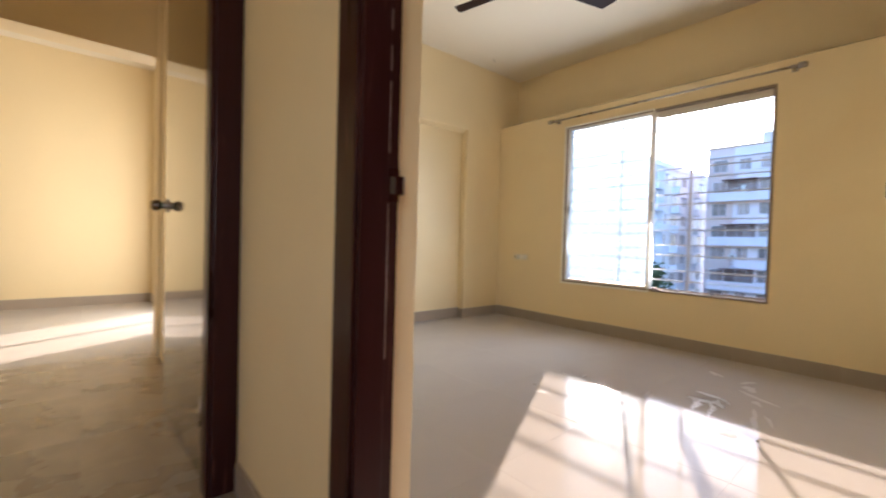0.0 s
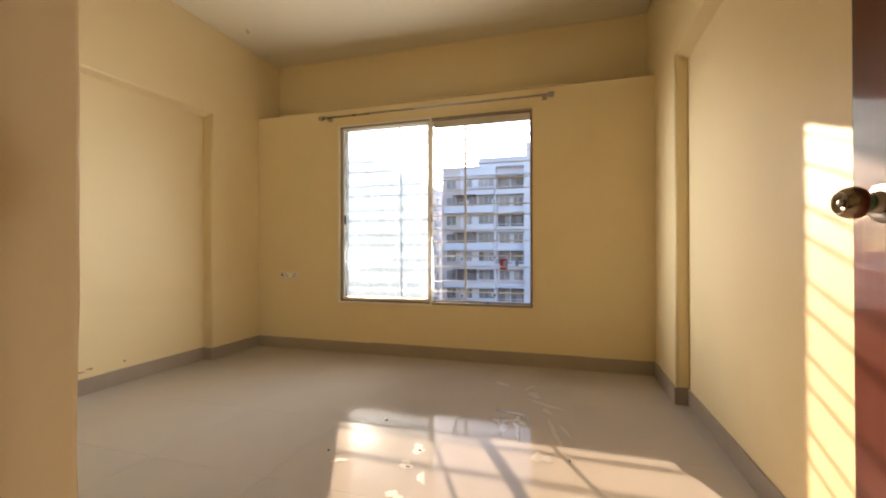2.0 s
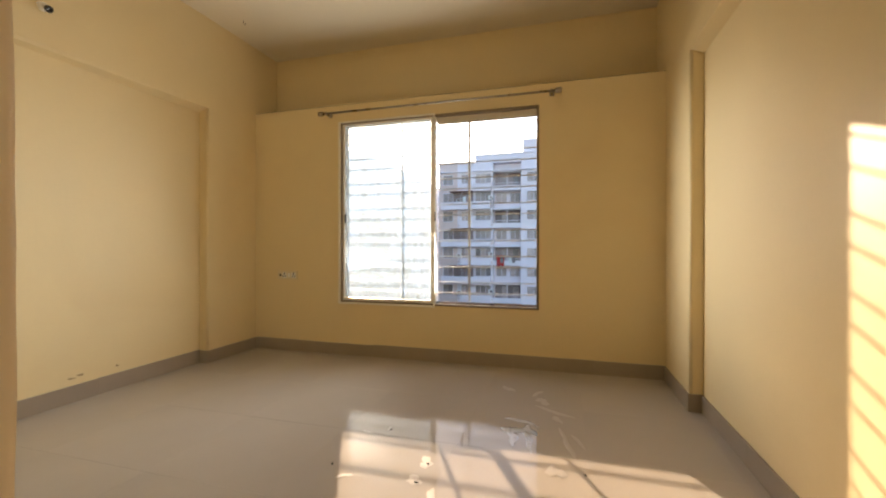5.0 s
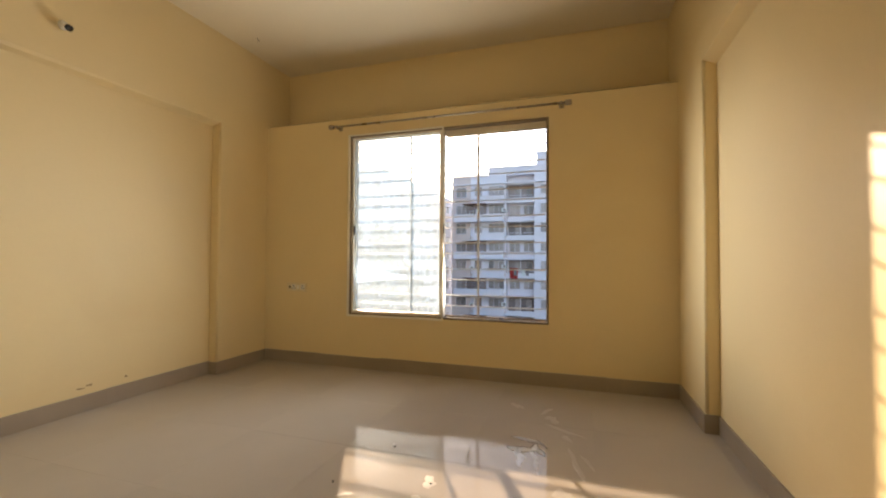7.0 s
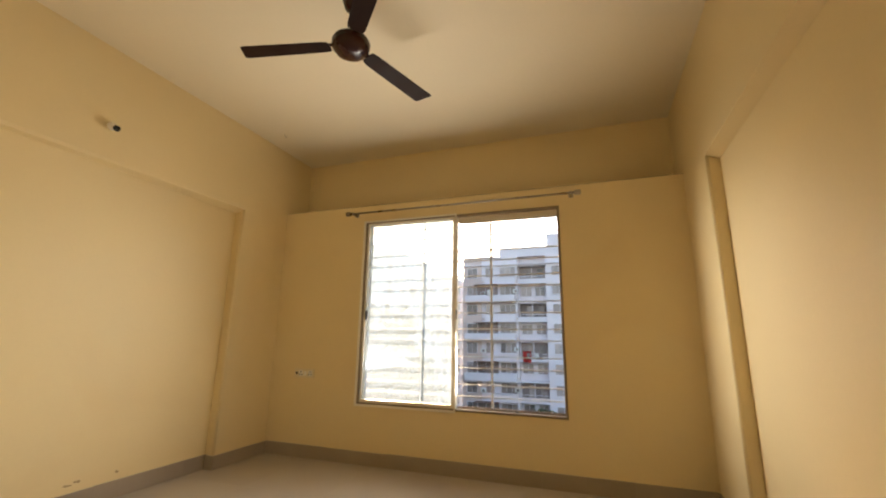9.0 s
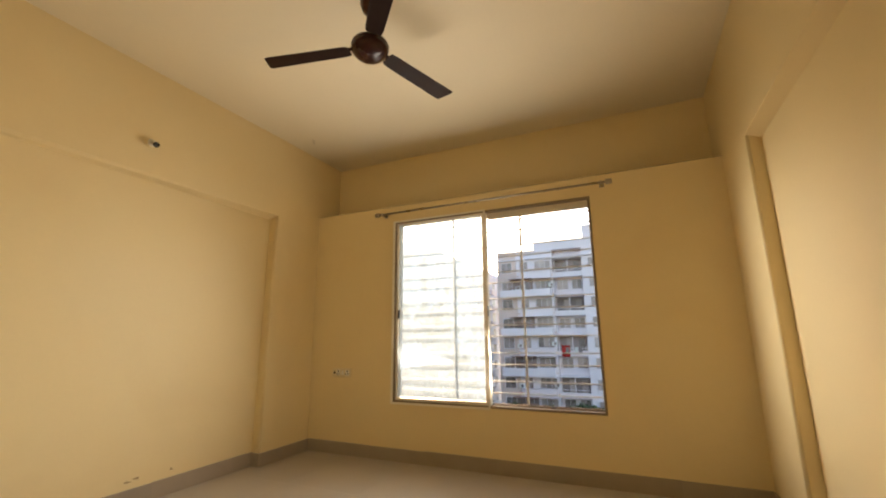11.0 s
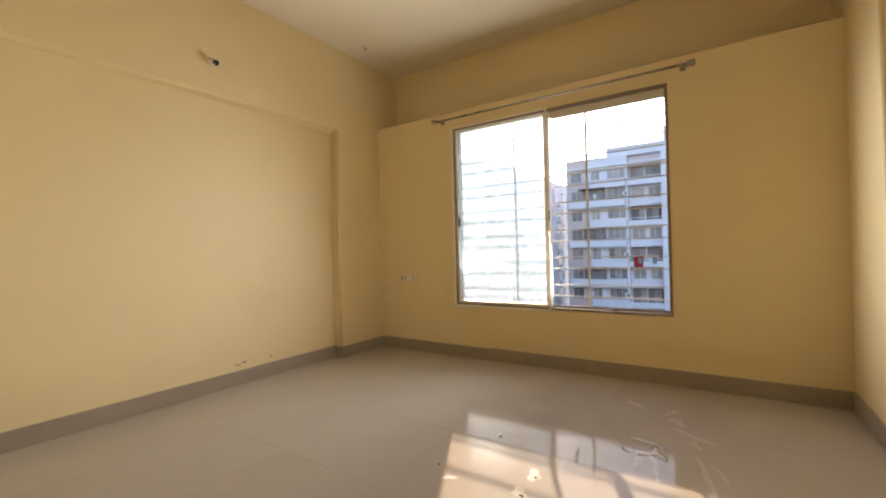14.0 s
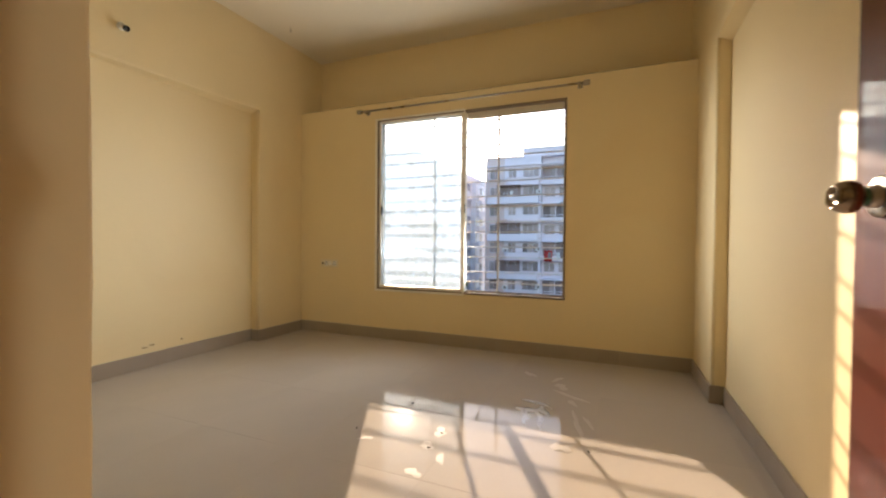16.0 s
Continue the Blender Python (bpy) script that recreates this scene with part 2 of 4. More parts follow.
def boxes(*rows, bevel=0.0):
    bm = bmesh.new()
    for r in rows:
        box(bm, *r, bevel=bevel)
    return bm


def ring(x0, x1, y0, y1, z0, z1, at_y0, at_y1, at_z0, at_z1, bevel=0.0):
    """A rectangular frame in the plane x = const, in one piece, with the four widths given."""
    bm = bmesh.new()
    rect = lambda x, a, b, c, d: [bm.verts.new((x, a, c)), bm.verts.new((x, b, c)), bm.verts.new((x, b, d)), bm.verts.new((x, a, d))]
    inner = (y0 + at_y0, y1 - at_y1, z0 + at_z0, z1 - at_z1)
    fo, fi, bo, bi = rect(x0, y0, y1, z0, z1), rect(x0, *inner), rect(x1, y0, y1, z0, z1), rect(x1, *inner)
    for i in range(4):
        j = (i + 1) % 4
        for p, q in ((fo, fi), (fi, bi), (bi, bo), (bo, fo)):
            bm.faces.new((p[i], p[j], q[j], q[i]))
    if bevel:
        bmesh.ops.bevel(bm, geom=bm.edges[:], offset=bevel, segments=2, profile=0.5, affect="EDGES", clamp_overlap=True)
    return bm


def lathe(bm, profile, m=None, n=24):
    """Turn (radius, height) pairs about z."""
    rings = []
    for r, h in profile:
        rings.append([bm.verts.new((r * math.cos(2 * math.pi * i / n), r * math.sin(2 * math.pi * i / n), h)) for i in range(n)])
    for a, b in zip(rings, rings[1:]):
        for i in range(n):
            f = bm.faces.new((a[i], a[(i + 1) % n], b[(i + 1) % n], b[i]))
            f.smooth = True
    for ring, flip in ((rings[0], True), (rings[-1], False)):
        bm.faces.new(ring[::-1] if flip else ring)
    if m is not None:
        bmesh.ops.transform(bm, matrix=m, verts=[v for ring in rings for v in ring])
    return bm


def tube(bm, a, b, r, n=10, r2=None):
    a, b = Vector(a), Vector(b)
    m = Matrix.Translation(a) @ (b - a).to_track_quat("Z", "Y").to_matrix().to_4x4()
    return lathe(bm, [(r, 0), (r2 if r2 else r, (b - a).length)], m, n)


def finish(bm, name, mat):
    bmesh.ops.recalc_face_normals(bm, faces=bm.faces)
    me = bpy.data.meshes.new(name)
    bm.to_mesh(me)
    bm.free()
    me.materials.append(mat)
    return me


def part(name, bm, mat, parent, label=""):
    """One mesh under a thing or a part, drawn in its parent's coordinates."""
    ob = new(name, finish(bm, name, mat))
    ob.parent = parent
    return tagged(ob, label) if label else ob


def thing(name, label, category, m=None, group="", kind=""):
    ob = new(name)
    ob.empty_display_size = 0.1
    if m is not None:
        ob.matrix_basis = m
    return tagged(ob, label, category, group, kind)


def structure(name, bm, mat, label, category):
    return tagged(new(name, finish(bm, name, mat)), label, category, kind="structure")


# ---- large structure of the flat ----
CEIL = 2.82
EAST, NORTH, SOUTH, WEST = 3.895, 3.64, 0.0, 0.744          # room faces
COLN, COLS = 3.56, 0.07                                     # faces of the corner columns and the beams over the side walls
WY0, WY1, WZ0, WZ1 = 0.95, 2.663, 0.46, 2.043               # window opening
LEDGE, BACK, OUT = 2.2, 4.2, 4.05

def beam_prism(x0, x1, face, wall, taper=1.0):
    """A beam along x whose plastered underside slopes back to the wall, shaped to soften its shade line."""
    bm = bmesh.new()
    prof = ((face, CEIL), (wall, CEIL), (wall, 2.050), (face, 2.082))
    a, b = ([bm.verts.new((x, wall + (y - wall) * k, z)) for y, z in prof] for x, k in ((x0, taper), (x1, 1.0)))
    bm.faces.new(a)
    bm.faces.new(b[::-1])
    for i in range(4):
        j = (i + 1) % 4
        bm.faces.new((a[i], b[i], b[j], a[j]))
    return bm


def reveal_wall(x0, x1, y0, y1, top, levels=110):
    """A wall end beside a doorway, with the plaster's corner slightly wavy."""
    bm = bmesh.new()
    rows = []
    for k in range(levels + 1):
        z = top * k / levels
        d = 0.0030 * noise.noise((0.3, 1.7, z * 5.0)) + 0.0022 * noise.noise((4.1, 0.2, z * 17.0)) + 0.004 * max(0.0, 0.5 - z)
        e = 0.0030 * noise.noise((9.3, 2.7, z * 6.0))
        rows.append([bm.verts.new(p) for p in ((x0, y1, z), (x0, y0, z), (x0 + 0.11, y0, z), (x1 - 0.006 + e, y0 + d, z), (x1 - 0.002 + e, y0 + 0.0015 + d, z), (x1 + e, y0 + 0.006 + d, z), (x1, y0 + 0.08, z), (x1, y1, z))])
    for p, q in zip(rows, rows[1:]):
        for i in range(8):
            j = (i + 1) % 8
            bm.faces.new((p[i], p[j], q[j], q[i])).smooth = 2 <= i <= 5
    bm.faces.new(rows[-1])
    bm.faces.new(rows[0][::-1])
    return bm


def column(x0, x1, y0, y1, edge_y):
    """A corner column up to its beam, with the plaster rounded at the upright edge that stands in the room, and the beam's end over it."""
    bm = bmesh.new()
    box(bm, x0, x1, y0, y1, 0, 2.082)
    es = [e for e in bm.edges if all(abs(v.co.x - x0) < 1e-5 and abs(v.co.y - edge_y) < 1e-5 for v in e.verts)]
    bmesh.ops.bevel(bm, geom=es, offset=0.016, segments=5, profile=0.5, affect="EDGES")
    for f in bm.faces:
        f.smooth = abs(f.normal.z) < 0.5 and f.calc_area() < 0.02
    box(bm, x0, x1, y0, y1, 2.0821, CEIL)
    return bm


structure("wall_east", boxes((EAST, OUT, -0.2, WY0, 0, 2.12), (EAST, OUT, WY1, 3.85, 0, 2.12), (EAST, OUT, WY0, WY1, 0, WZ0), (EAST, OUT, WY0, WY1, WZ1, 2.12),
                             (EAST, BACK + 0.1, -0.2, 3.85, 2.12, LEDGE), (BACK, BACK + 0.1, -0.2, 3.85, LEDGE, CEIL)),
          WALL, "cream painted window wall with a recessed ledge above the window", "wall")
# Unseen dark sheet, added to darken the wall just above the ledge.
structure("ledge_light_blocker", boxes((EAST + 0.004, BACK - 0.001, COLS + 0.001, COLN - 0.001, LEDGE, LEDGE + 0.004)), LEDGE_BLOCKER, "unseen dark brown sheet added to dim the wall above the ledge", "dust")
structure("wall_north", boxes((0.53, EAST, NORTH, 3.85, 0, CEIL)), WALL, "cream painted side wall with faint scuffs near the skirting", "wall")
structure("column_north", box(column(3.34, EAST, COLN, NORTH + 0.012, COLN), EAST, BACK, COLN, 3.85, LEDGE, CEIL), WALL, "cream painted corner column standing proud of the wall", "column")
# Tapered to the west so that the shade line under it fades there.
structure("beam_north", beam_prism(WEST, 3.34, COLN, NORTH + 0.002, 0.25), WALL, "cream painted beam under the ceiling", "beam")
structure("wall_south", boxes((WEST, EAST, -0.2, SOUTH, 0, CEIL)), WALL, "cream painted side wall behind the open door", "wall")
structure("column_south", box(column(3.31, EAST, SOUTH - 0.012, COLS, COLS), EAST, BACK, -0.2, COLS, LEDGE, CEIL), WALL, "cream painted corner column standing proud of the wall", "column")
structure("beam_south", beam_prism(WEST, 3.31, COLS, SOUTH - 0.002), WALL, "cream painted beam under the ceiling", "beam")
D1Y0, D1Y1, DTOP = 0.075, 1.001, 2.14                       # bedroom door opening
structure("wall_west", boxes((0.545, WEST, -1.5, D1Y0, 0, CEIL), (0.545, WEST, D1Y0, D1Y1, DTOP, CEIL), bevel=0.004),
          WALL, "cream painted wall with the bedroom doorway", "wall")
structure("wall_west_end", reveal_wall(0.545, WEST, D1Y1, NORTH, CEIL), WALL, "cream painted wall end with a wavy plaster corner", "wall")
structure("ceiling", boxes((-3.0, BACK, -1.5, 7.2, CEIL, CEIL + 0.15)), CEILING, "plain pale cream painted ceiling", "ceiling")

# passage, hall and the further room
P2Y0, P2Y1 = 1.712, 1.812
structure("wall_passage_end", boxes((-2.9, -0.43, P2Y0, P2Y1, 0, CEIL), (-0.43, 0.545, P2Y0, P2Y1, DTOP, CEIL)),
          WALL, "cream painted wall round the further doorway", "wall")
# The opening is assumed, to hold the hall fill lamp; neither is seen.
structure("wall_hall_south", boxes((-2.9, -1.9, -1.5, -1.35, 0, CEIL), (-0.9, 0.545, -1.5, -1.35, 0, CEIL), (-1.9, -0.9, -1.5, -1.35, 0, 0.8), (-1.9, -0.9, -1.5, -1.35, 2.1, CEIL)), WALL, "plain cream hall wall with an unseen opening added for fill light", "wall")
structure("wall_hall_west", boxes((-3.0, -2.9, -1.5, 7.2, 0, CEIL)),
          WALL, "plain cream wall closing the hall", "wall")
structure("wall_room_far", boxes((-2.9, 1.0, 6.45, 6.6, 0, CEIL)), WALL, "sunlit cream wall of the further room", "wall")
structure("wall_room_side", boxes((0.85, 1.0, 3.85, 4.55, 0, CEIL), (0.85, 1.0, 5.75, 6.45, 0, CEIL), (0.85, 1.0, 4.55, 5.75, 2.15, CEIL), (0.78, 0.85, 6.1, 6.45, 0, CEIL)),
          WALL, "cream wall of the further room with a balcony opening", "wall")
structure("beam_room", boxes((-2.9, 0.544, 3.75, 3.95, 2.07, CEIL)), WALL, "cream painted beam across the further room", "beam")


# ---- outside ----
GZ = -12.5
gm = bmesh.new()
box(gm, -1500, 3000, -2500, 2500, GZ - 1, GZ)
structure("ground", gm, GROUND, "dry bare ground with patches of grass", "ground")
structure("outer_wall", boxes((EAST + 0.01, OUT, -12, -0.2, GZ, 6), (EAST + 0.01, OUT, 3.851, 3.95, GZ, 6), (EAST + 0.01, OUT, -0.2, 3.85, GZ, -0.15), (EAST + 0.01, BACK + 0.1, -0.2, 3.85, CEIL + 0.15, 6)),
          CONCRETE, "stained concrete outer wall of the flat's own building", "wall")


def opening(parent, x, y0, y1, z0, z1, mull=2, sill=True):
    """A window on a facade that looks towards -x: recessed pane, frame bars, sill."""
    w = part("window", ring(x - 0.12, x + 0.02, y0 - 0.06, y1 + 0.06, z0 - 0.07, z1 + 0.07, 0.06, 0.06, 0.07, 0.07), BLD_WHITE, parent)
    for i in range(mull):
        a = y0 + (y1 - y0) * i / mull
        b = y0 + (y1 - y0) * (i + 1) / mull
        part("pane", boxes((x - 0.03 - 0.02 * (i % 2), x - 0.015 - 0.02 * (i % 2), a + 0.03, b - 0.03, z0, z1)), BLD_GLASS, w)
    return w


def apartment_block():
    b = thing("apartment_building", "white and beige apartment block with staggered balconies", "building", Matrix.Translation((67.5, 0, 0)))
    top = 14.75
    part("wall", boxes((0, 14, 17.7, 20.85, GZ, top)), BLD_BEIGE, b, "weathered beige end bay")
    part("wall", boxes((0.05, 14, 11.8, 17.69, GZ, top)), BLD_WHITE, b)
    part("wall", boxes((1.6, 14, 7.3, 11.79, GZ, top)), BLD_WHITE, b)
    part("wall", boxes((0.05, 14, -12, 7.29, GZ, top)), BLD_WHITE, b)
    part("parapet", boxes((-0.15, 14, 14.8, 20.95, top, top + 0.12)), BLD_BEIGE, b)
    part("roof", boxes((0.4, 12, -6, 14.75, top, 16.1), (0.3, 12, -6, 14.85, 16.1, 16.22)), BLD_WHITE, b)
    part("stair_tower", boxes((1.0, 8, -2, 7.0, 16.22, 18.3), (0.9, 8, -2, 7.1, 18.3, 18.42)), BLD_WHITE, b)
    part("cornice", boxes((-0.35, 0.0, 3.0, 20.95, 13.35, 13.5)), BLD_WHITE, b)
    for k in range(8):
        t = 12.95 - 3.03 * k
        opening(b, 0, 18.45, 20.1, t - 1.6, t)
        opening(b, 0.05, 15.75, 17.0, t - 1.6, t)
        opening(b, 0.05, 12.1, 14.6, t - 1.45, t, 3)
        opening(b, 0.05, 3.2, 6.3, t - 1.45, t, 3)
        part("floor_band", boxes((-0.06, 0.06, 11.8, 20.9, t - 2.35, t - 2.15)), BLD_BEIGE, b)
        if k % 2:
            # projecting balcony with a white parapet
            bal = part("balcony", boxes((-1.3, 0.04, 12.0, 20.2, t - 2.75, t - 2.6), (-1.3, -1.18, 12.0, 20.2, t - 2.6, t - 1.55), (-1.18, 0.04, 12.0, 12.12, t - 2.6, t - 1.55),
                                        (-1.18, 0.04, 20.08, 20.2, t - 2.6, t - 1.55)), BLD_WHITE, b)
            part("canopy", boxes((-1.5, -0.02, 14.9, 18.7, t + 0.12, t + 0.2)), CANOPY, bal)
            part("awning", boxes((-1.0, 0.02, 12.0, 14.7, t + 0.14, t + 0.2)), BLD_BEIGE, bal)
            for yy in (15.0, 16.2, 17.4, 18.6):
                part("canopy_post", boxes((-1.28, -1.22, yy - 0.03, yy + 0.03, t - 1.55, t + 0.12)), CANOPY, bal)
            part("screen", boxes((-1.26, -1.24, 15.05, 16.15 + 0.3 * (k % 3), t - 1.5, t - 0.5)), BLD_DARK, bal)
            # Flat dark sheet; the balcony's shade is put into its colour.
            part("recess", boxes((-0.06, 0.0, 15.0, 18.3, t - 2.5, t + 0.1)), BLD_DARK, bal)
            part("rail", boxes((-1.27, -1.23, 15.0, 18.6, t - 0.75, t - 0.68), (-1.27, -1.23, 15.0, 18.6, t - 1.2, t - 1.14)), CANOPY, bal)
            opening(b, 1.6, 9.75, 11.4, t - 1.55, t - 0.1)
            opening(b, 1.6, 7.6, 9.1, t - 1.55, t - 0.1)
        else:
            # deep balcony in the recessed bay
            bal = part("balcony", boxes((0.1, 1.6, 7.31, 11.78, t - 2.75, t - 2.55), (0.1, 0.22, 7.31, 11.78, t - 2.55, t - 1.95), (0.1, 1.6, 7.31, 11.78, t + 0.2, t + 0.4)), BLD_WHITE, b)
            # Back sheet that carries the deep bay's shade in its colour.
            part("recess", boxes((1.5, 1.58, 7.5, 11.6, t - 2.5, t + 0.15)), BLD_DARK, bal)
            part("rail", boxes((0.12, 0.18, 7.31, 11.78, t - 1.62, t - 1.54), (0.12, 0.18, 9.4, 9.52, t - 1.95, t + 0.2)), BLD_WHITE, bal)
            band = part("spandrel", boxes((-0.55, 0.04, 12.0, 17.1, t - 2.75, t - 1.62), (-0.62, 0.04, 11.95, 17.15, t - 1.62, t - 1.54)), BLD_WHITE, b)
            part("window_rail", boxes((-0.5, -0.46, 12.2, 14.6, t - 1.3, t - 1.24)), BLD_DARK, band)
            part("door_leaf", boxes((1.44, 1.49, 9.7, 10.5, t - 2.5, t - 0.2)), BLD_GLASS, bal)
            part("door_leaf", boxes((1.44, 1.49, 7.8, 8.7, t - 2.5, t - 0.2)), BLD_GLASS, bal)
            if k in (2, 4):
                part("awning", boxes((-0.2, 1.5, 7.3, 8.9, t + 0.42, t + 0.5)), BLD_GREY, bal)
        for yy, dz in ((17.35, -1.2), (11.98, -0.9)) if k in (1, 4, 6) else ((14.75 + 0.35, -1.9),) if k in (2, 5) else ():
            ac = part("air_conditioner", boxes((-0.5, -0.05, yy - 0.35, yy + 0.45, t + dz - 0.3, t + dz + 0.3)), AC_WHITE, b, "off-white outdoor cooling unit")
            part("grille", lathe(bmesh.new(), [(0.22, 0), (0.22, 0.02)], pose(-0.52, yy - 0.02, t + dz, 0, 90, 0), 12), BLD_DARK, ac)
    # washing on one balcony
    bm = bmesh.new()
    n = 14
    rows = [[bm.verts.new((0.02 + 0.05 * math.sin(i * 1.3) * (j / 6), 11.15 - 1.25 * i / n, -0.33 - 1.7 * j / 6 + 0.05 * math.sin(i))) for i in range(n + 1)] for j in range(7)]
    for r, s in zip(rows, rows[1:]):
        for i in range(n):
            bm.faces.new((r[i], r[i + 1], s[i + 1], s[i])).smooth = True
    bmesh.ops.solidify(bm, geom=bm.faces[:], thickness=0.03)
    part("cloth", bm, RED_CLOTH, b, "red cloth hung over a balcony rail")
    for i, (yy, c) in enumerate(((10.3, BLD_DARK), (9.0, AC_WHITE), (8.4, BLD_DARK), (16.2, AC_WHITE), (15.5, BLD_DARK))):
        zz = -0.6 if i < 3 else 9.2
        part("laundry", boxes((-0.02 if i < 3 else -1.36, 0.03 if i < 3 else -1.3, yy - 0.25, yy + 0.25, zz - 0.9, zz), bevel=0.02), c, b)
    return b


apartment_block()


def side_tower(x0, x1, y0, y1, top, mat, label, bays, floors):
    """A tall block of which the side that looks towards -y and the end that looks towards -x show."""
    b = thing("tower_block", label, "building")
    part("wall", boxes((x0, x1, y0, y1, GZ, top)), mat, b)
    part("parapet", boxes((x0 - 0.2, x1 + 0.2, y0 - 0.2, y1 + 0.2, top, top + 0.9)), mat, b)
    step = (x1 - x0) / bays
    for k in range(floors):
        t = top - 0.9 - 3.03 * k
        for i in range(bays):
            a = x0 + step * (i + 0.12)
            e = a + step * 0.62
            if i % 2:
                bal = part("balcony", boxes((a, e, y0 - 1.2, y0 + 0.02, t - 2.75, t - 2.6), (a, e, y0 - 1.2, y0 - 1.08, t - 2.6, t - 1.65), (a, a + 0.12, y0 - 1.08, y0 + 0.02, t - 2.6, t - 1.65),
                                            (e - 0.12, e, y0 - 1.08, y0 + 0.02, t - 2.6, t - 1.65)), BLD_GREY, b)
                # Flat sheet in the window tone, standing in for the balcony's shaded back.
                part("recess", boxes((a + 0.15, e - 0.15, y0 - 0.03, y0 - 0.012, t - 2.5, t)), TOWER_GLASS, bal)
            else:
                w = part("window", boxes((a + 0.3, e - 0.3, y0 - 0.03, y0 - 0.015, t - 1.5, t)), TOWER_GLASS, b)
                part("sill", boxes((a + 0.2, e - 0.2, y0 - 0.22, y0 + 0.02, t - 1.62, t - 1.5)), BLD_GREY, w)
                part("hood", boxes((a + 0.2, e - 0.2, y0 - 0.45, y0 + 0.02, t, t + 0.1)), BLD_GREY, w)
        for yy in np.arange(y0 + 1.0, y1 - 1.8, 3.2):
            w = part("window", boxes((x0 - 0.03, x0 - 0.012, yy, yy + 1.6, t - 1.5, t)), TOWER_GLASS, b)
            part("hood", boxes((x0 - 0.4, x0 + 0.02, yy - 0.1, yy + 1.7, t, t + 0.1)), BLD_GREY, w)
    for i in range(0, bays, 3):
        a = x0 + step * (i + 0.82)
        part("fin", boxes((a, a + 0.35, y0 - 0.9, y0 + 0.02, GZ, top - 0.5)), BLD_GREY, b)
    return b


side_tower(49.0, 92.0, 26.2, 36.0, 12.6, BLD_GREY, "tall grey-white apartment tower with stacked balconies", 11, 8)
side_tower(120.0, 150.0, 62.0, 74.0, 5.0, BLD_GREY, "distant grey apartment tower with haze in its paint", 5, 7)


def tree(x, y, h, spread, seed):
    rng = random.Random(seed)
    t = thing("tree", "leafy green tree standing between the buildings", "tree", Matrix.Translation((x, y, GZ)), group="trees between the buildings")
    bm = bmesh.new()
    tube(bm, (0, 0, 0), (0.1, 0.05, h * 0.45), 0.2, 8, 0.13)
    tips = []
    for i in range(10):
        a = i * 2.4 + rng.random()
        e = Vector((math.cos(a) * spread * rng.uniform(0.3, 0.75), math.sin(a) * spread * rng.uniform(0.3, 0.75), h * rng.uniform(0.45, 0.92)))
        tube(bm, (0.1, 0.05, h * rng.uniform(0.3, 0.44)), e, 0.09, 6, 0.02)
        tips.append(e)
    part("trunk", bm, BARK, t)
    vs, fs = [], []
    for e in tips + [Vector((0, 0, h * 0.92))]:
        for _ in range(260):
            d = Vector((rng.gauss(0, 1), rng.gauss(0, 1), rng.gauss(0, 0.75)))
            p = e + d * spread * 0.22
            u = Vector((rng.gauss(0, 1), rng.gauss(0, 1), rng.gauss(0, 1))).normalized()
            w = u.cross(Vector((rng.gauss(0, 1), rng.gauss(0, 1), rng.gauss(0, 1)))).normalized()
            s = rng.uniform(0.18, 0.36)
            n0 = len(vs)
            vs += [p - u * s, p + w * s * 0.45, p + u * s, p - w * s * 0.45]
            fs.append((n0, n0 + 1, n0 + 2, n0 + 3))
    me = bpy.data.meshes.new("crown")
    me.from_pydata(vs, [], fs)
    me.materials.append(LEAVES)
    c = new("crown", me)
    c.parent = t
    tagged(c, kind="stuff")
    return t


for i, (x, y, h, s) in enumerate(((55, 15.5, 4.8, 2.6), (52, 10.5, 5.0, 2.4), (58, 7.2, 4.8, 2.2), (50, 20, 6.4, 3.0), (46, 25, 8.2, 3.5), (40, 24, 7.5, 3.0), (44, 18.5, 5.4, 2.8), (40, 20.6, 17.2, 3.0), (43, 25.5, 17.6, 3.4), (38, 16.4, 12.3, 2.2), (45, 29, 17.0, 3.6), (36, 22.4, 16.2, 3.2), (40, 27.5, 16.0, 3.4), (47, 23.0, 16.5, 3.0), (37, 19.0, 13.5, 3.0), (39, 24.0, 14.0, 3.6), (42, 31.0, 15.0, 3.8), (34, 26.0, 13.0, 3.4), (80, 38, 14.5, 5.0), (84, 43, 15.5, 5.0), (78, 46, 14.0, 5.0), (95, 44, 15.0, 5.5), (80, 52, 15.0, 5.0), (78, 58, 14.5, 5.0))):
    tree(x, y, h, s, 40 + i)


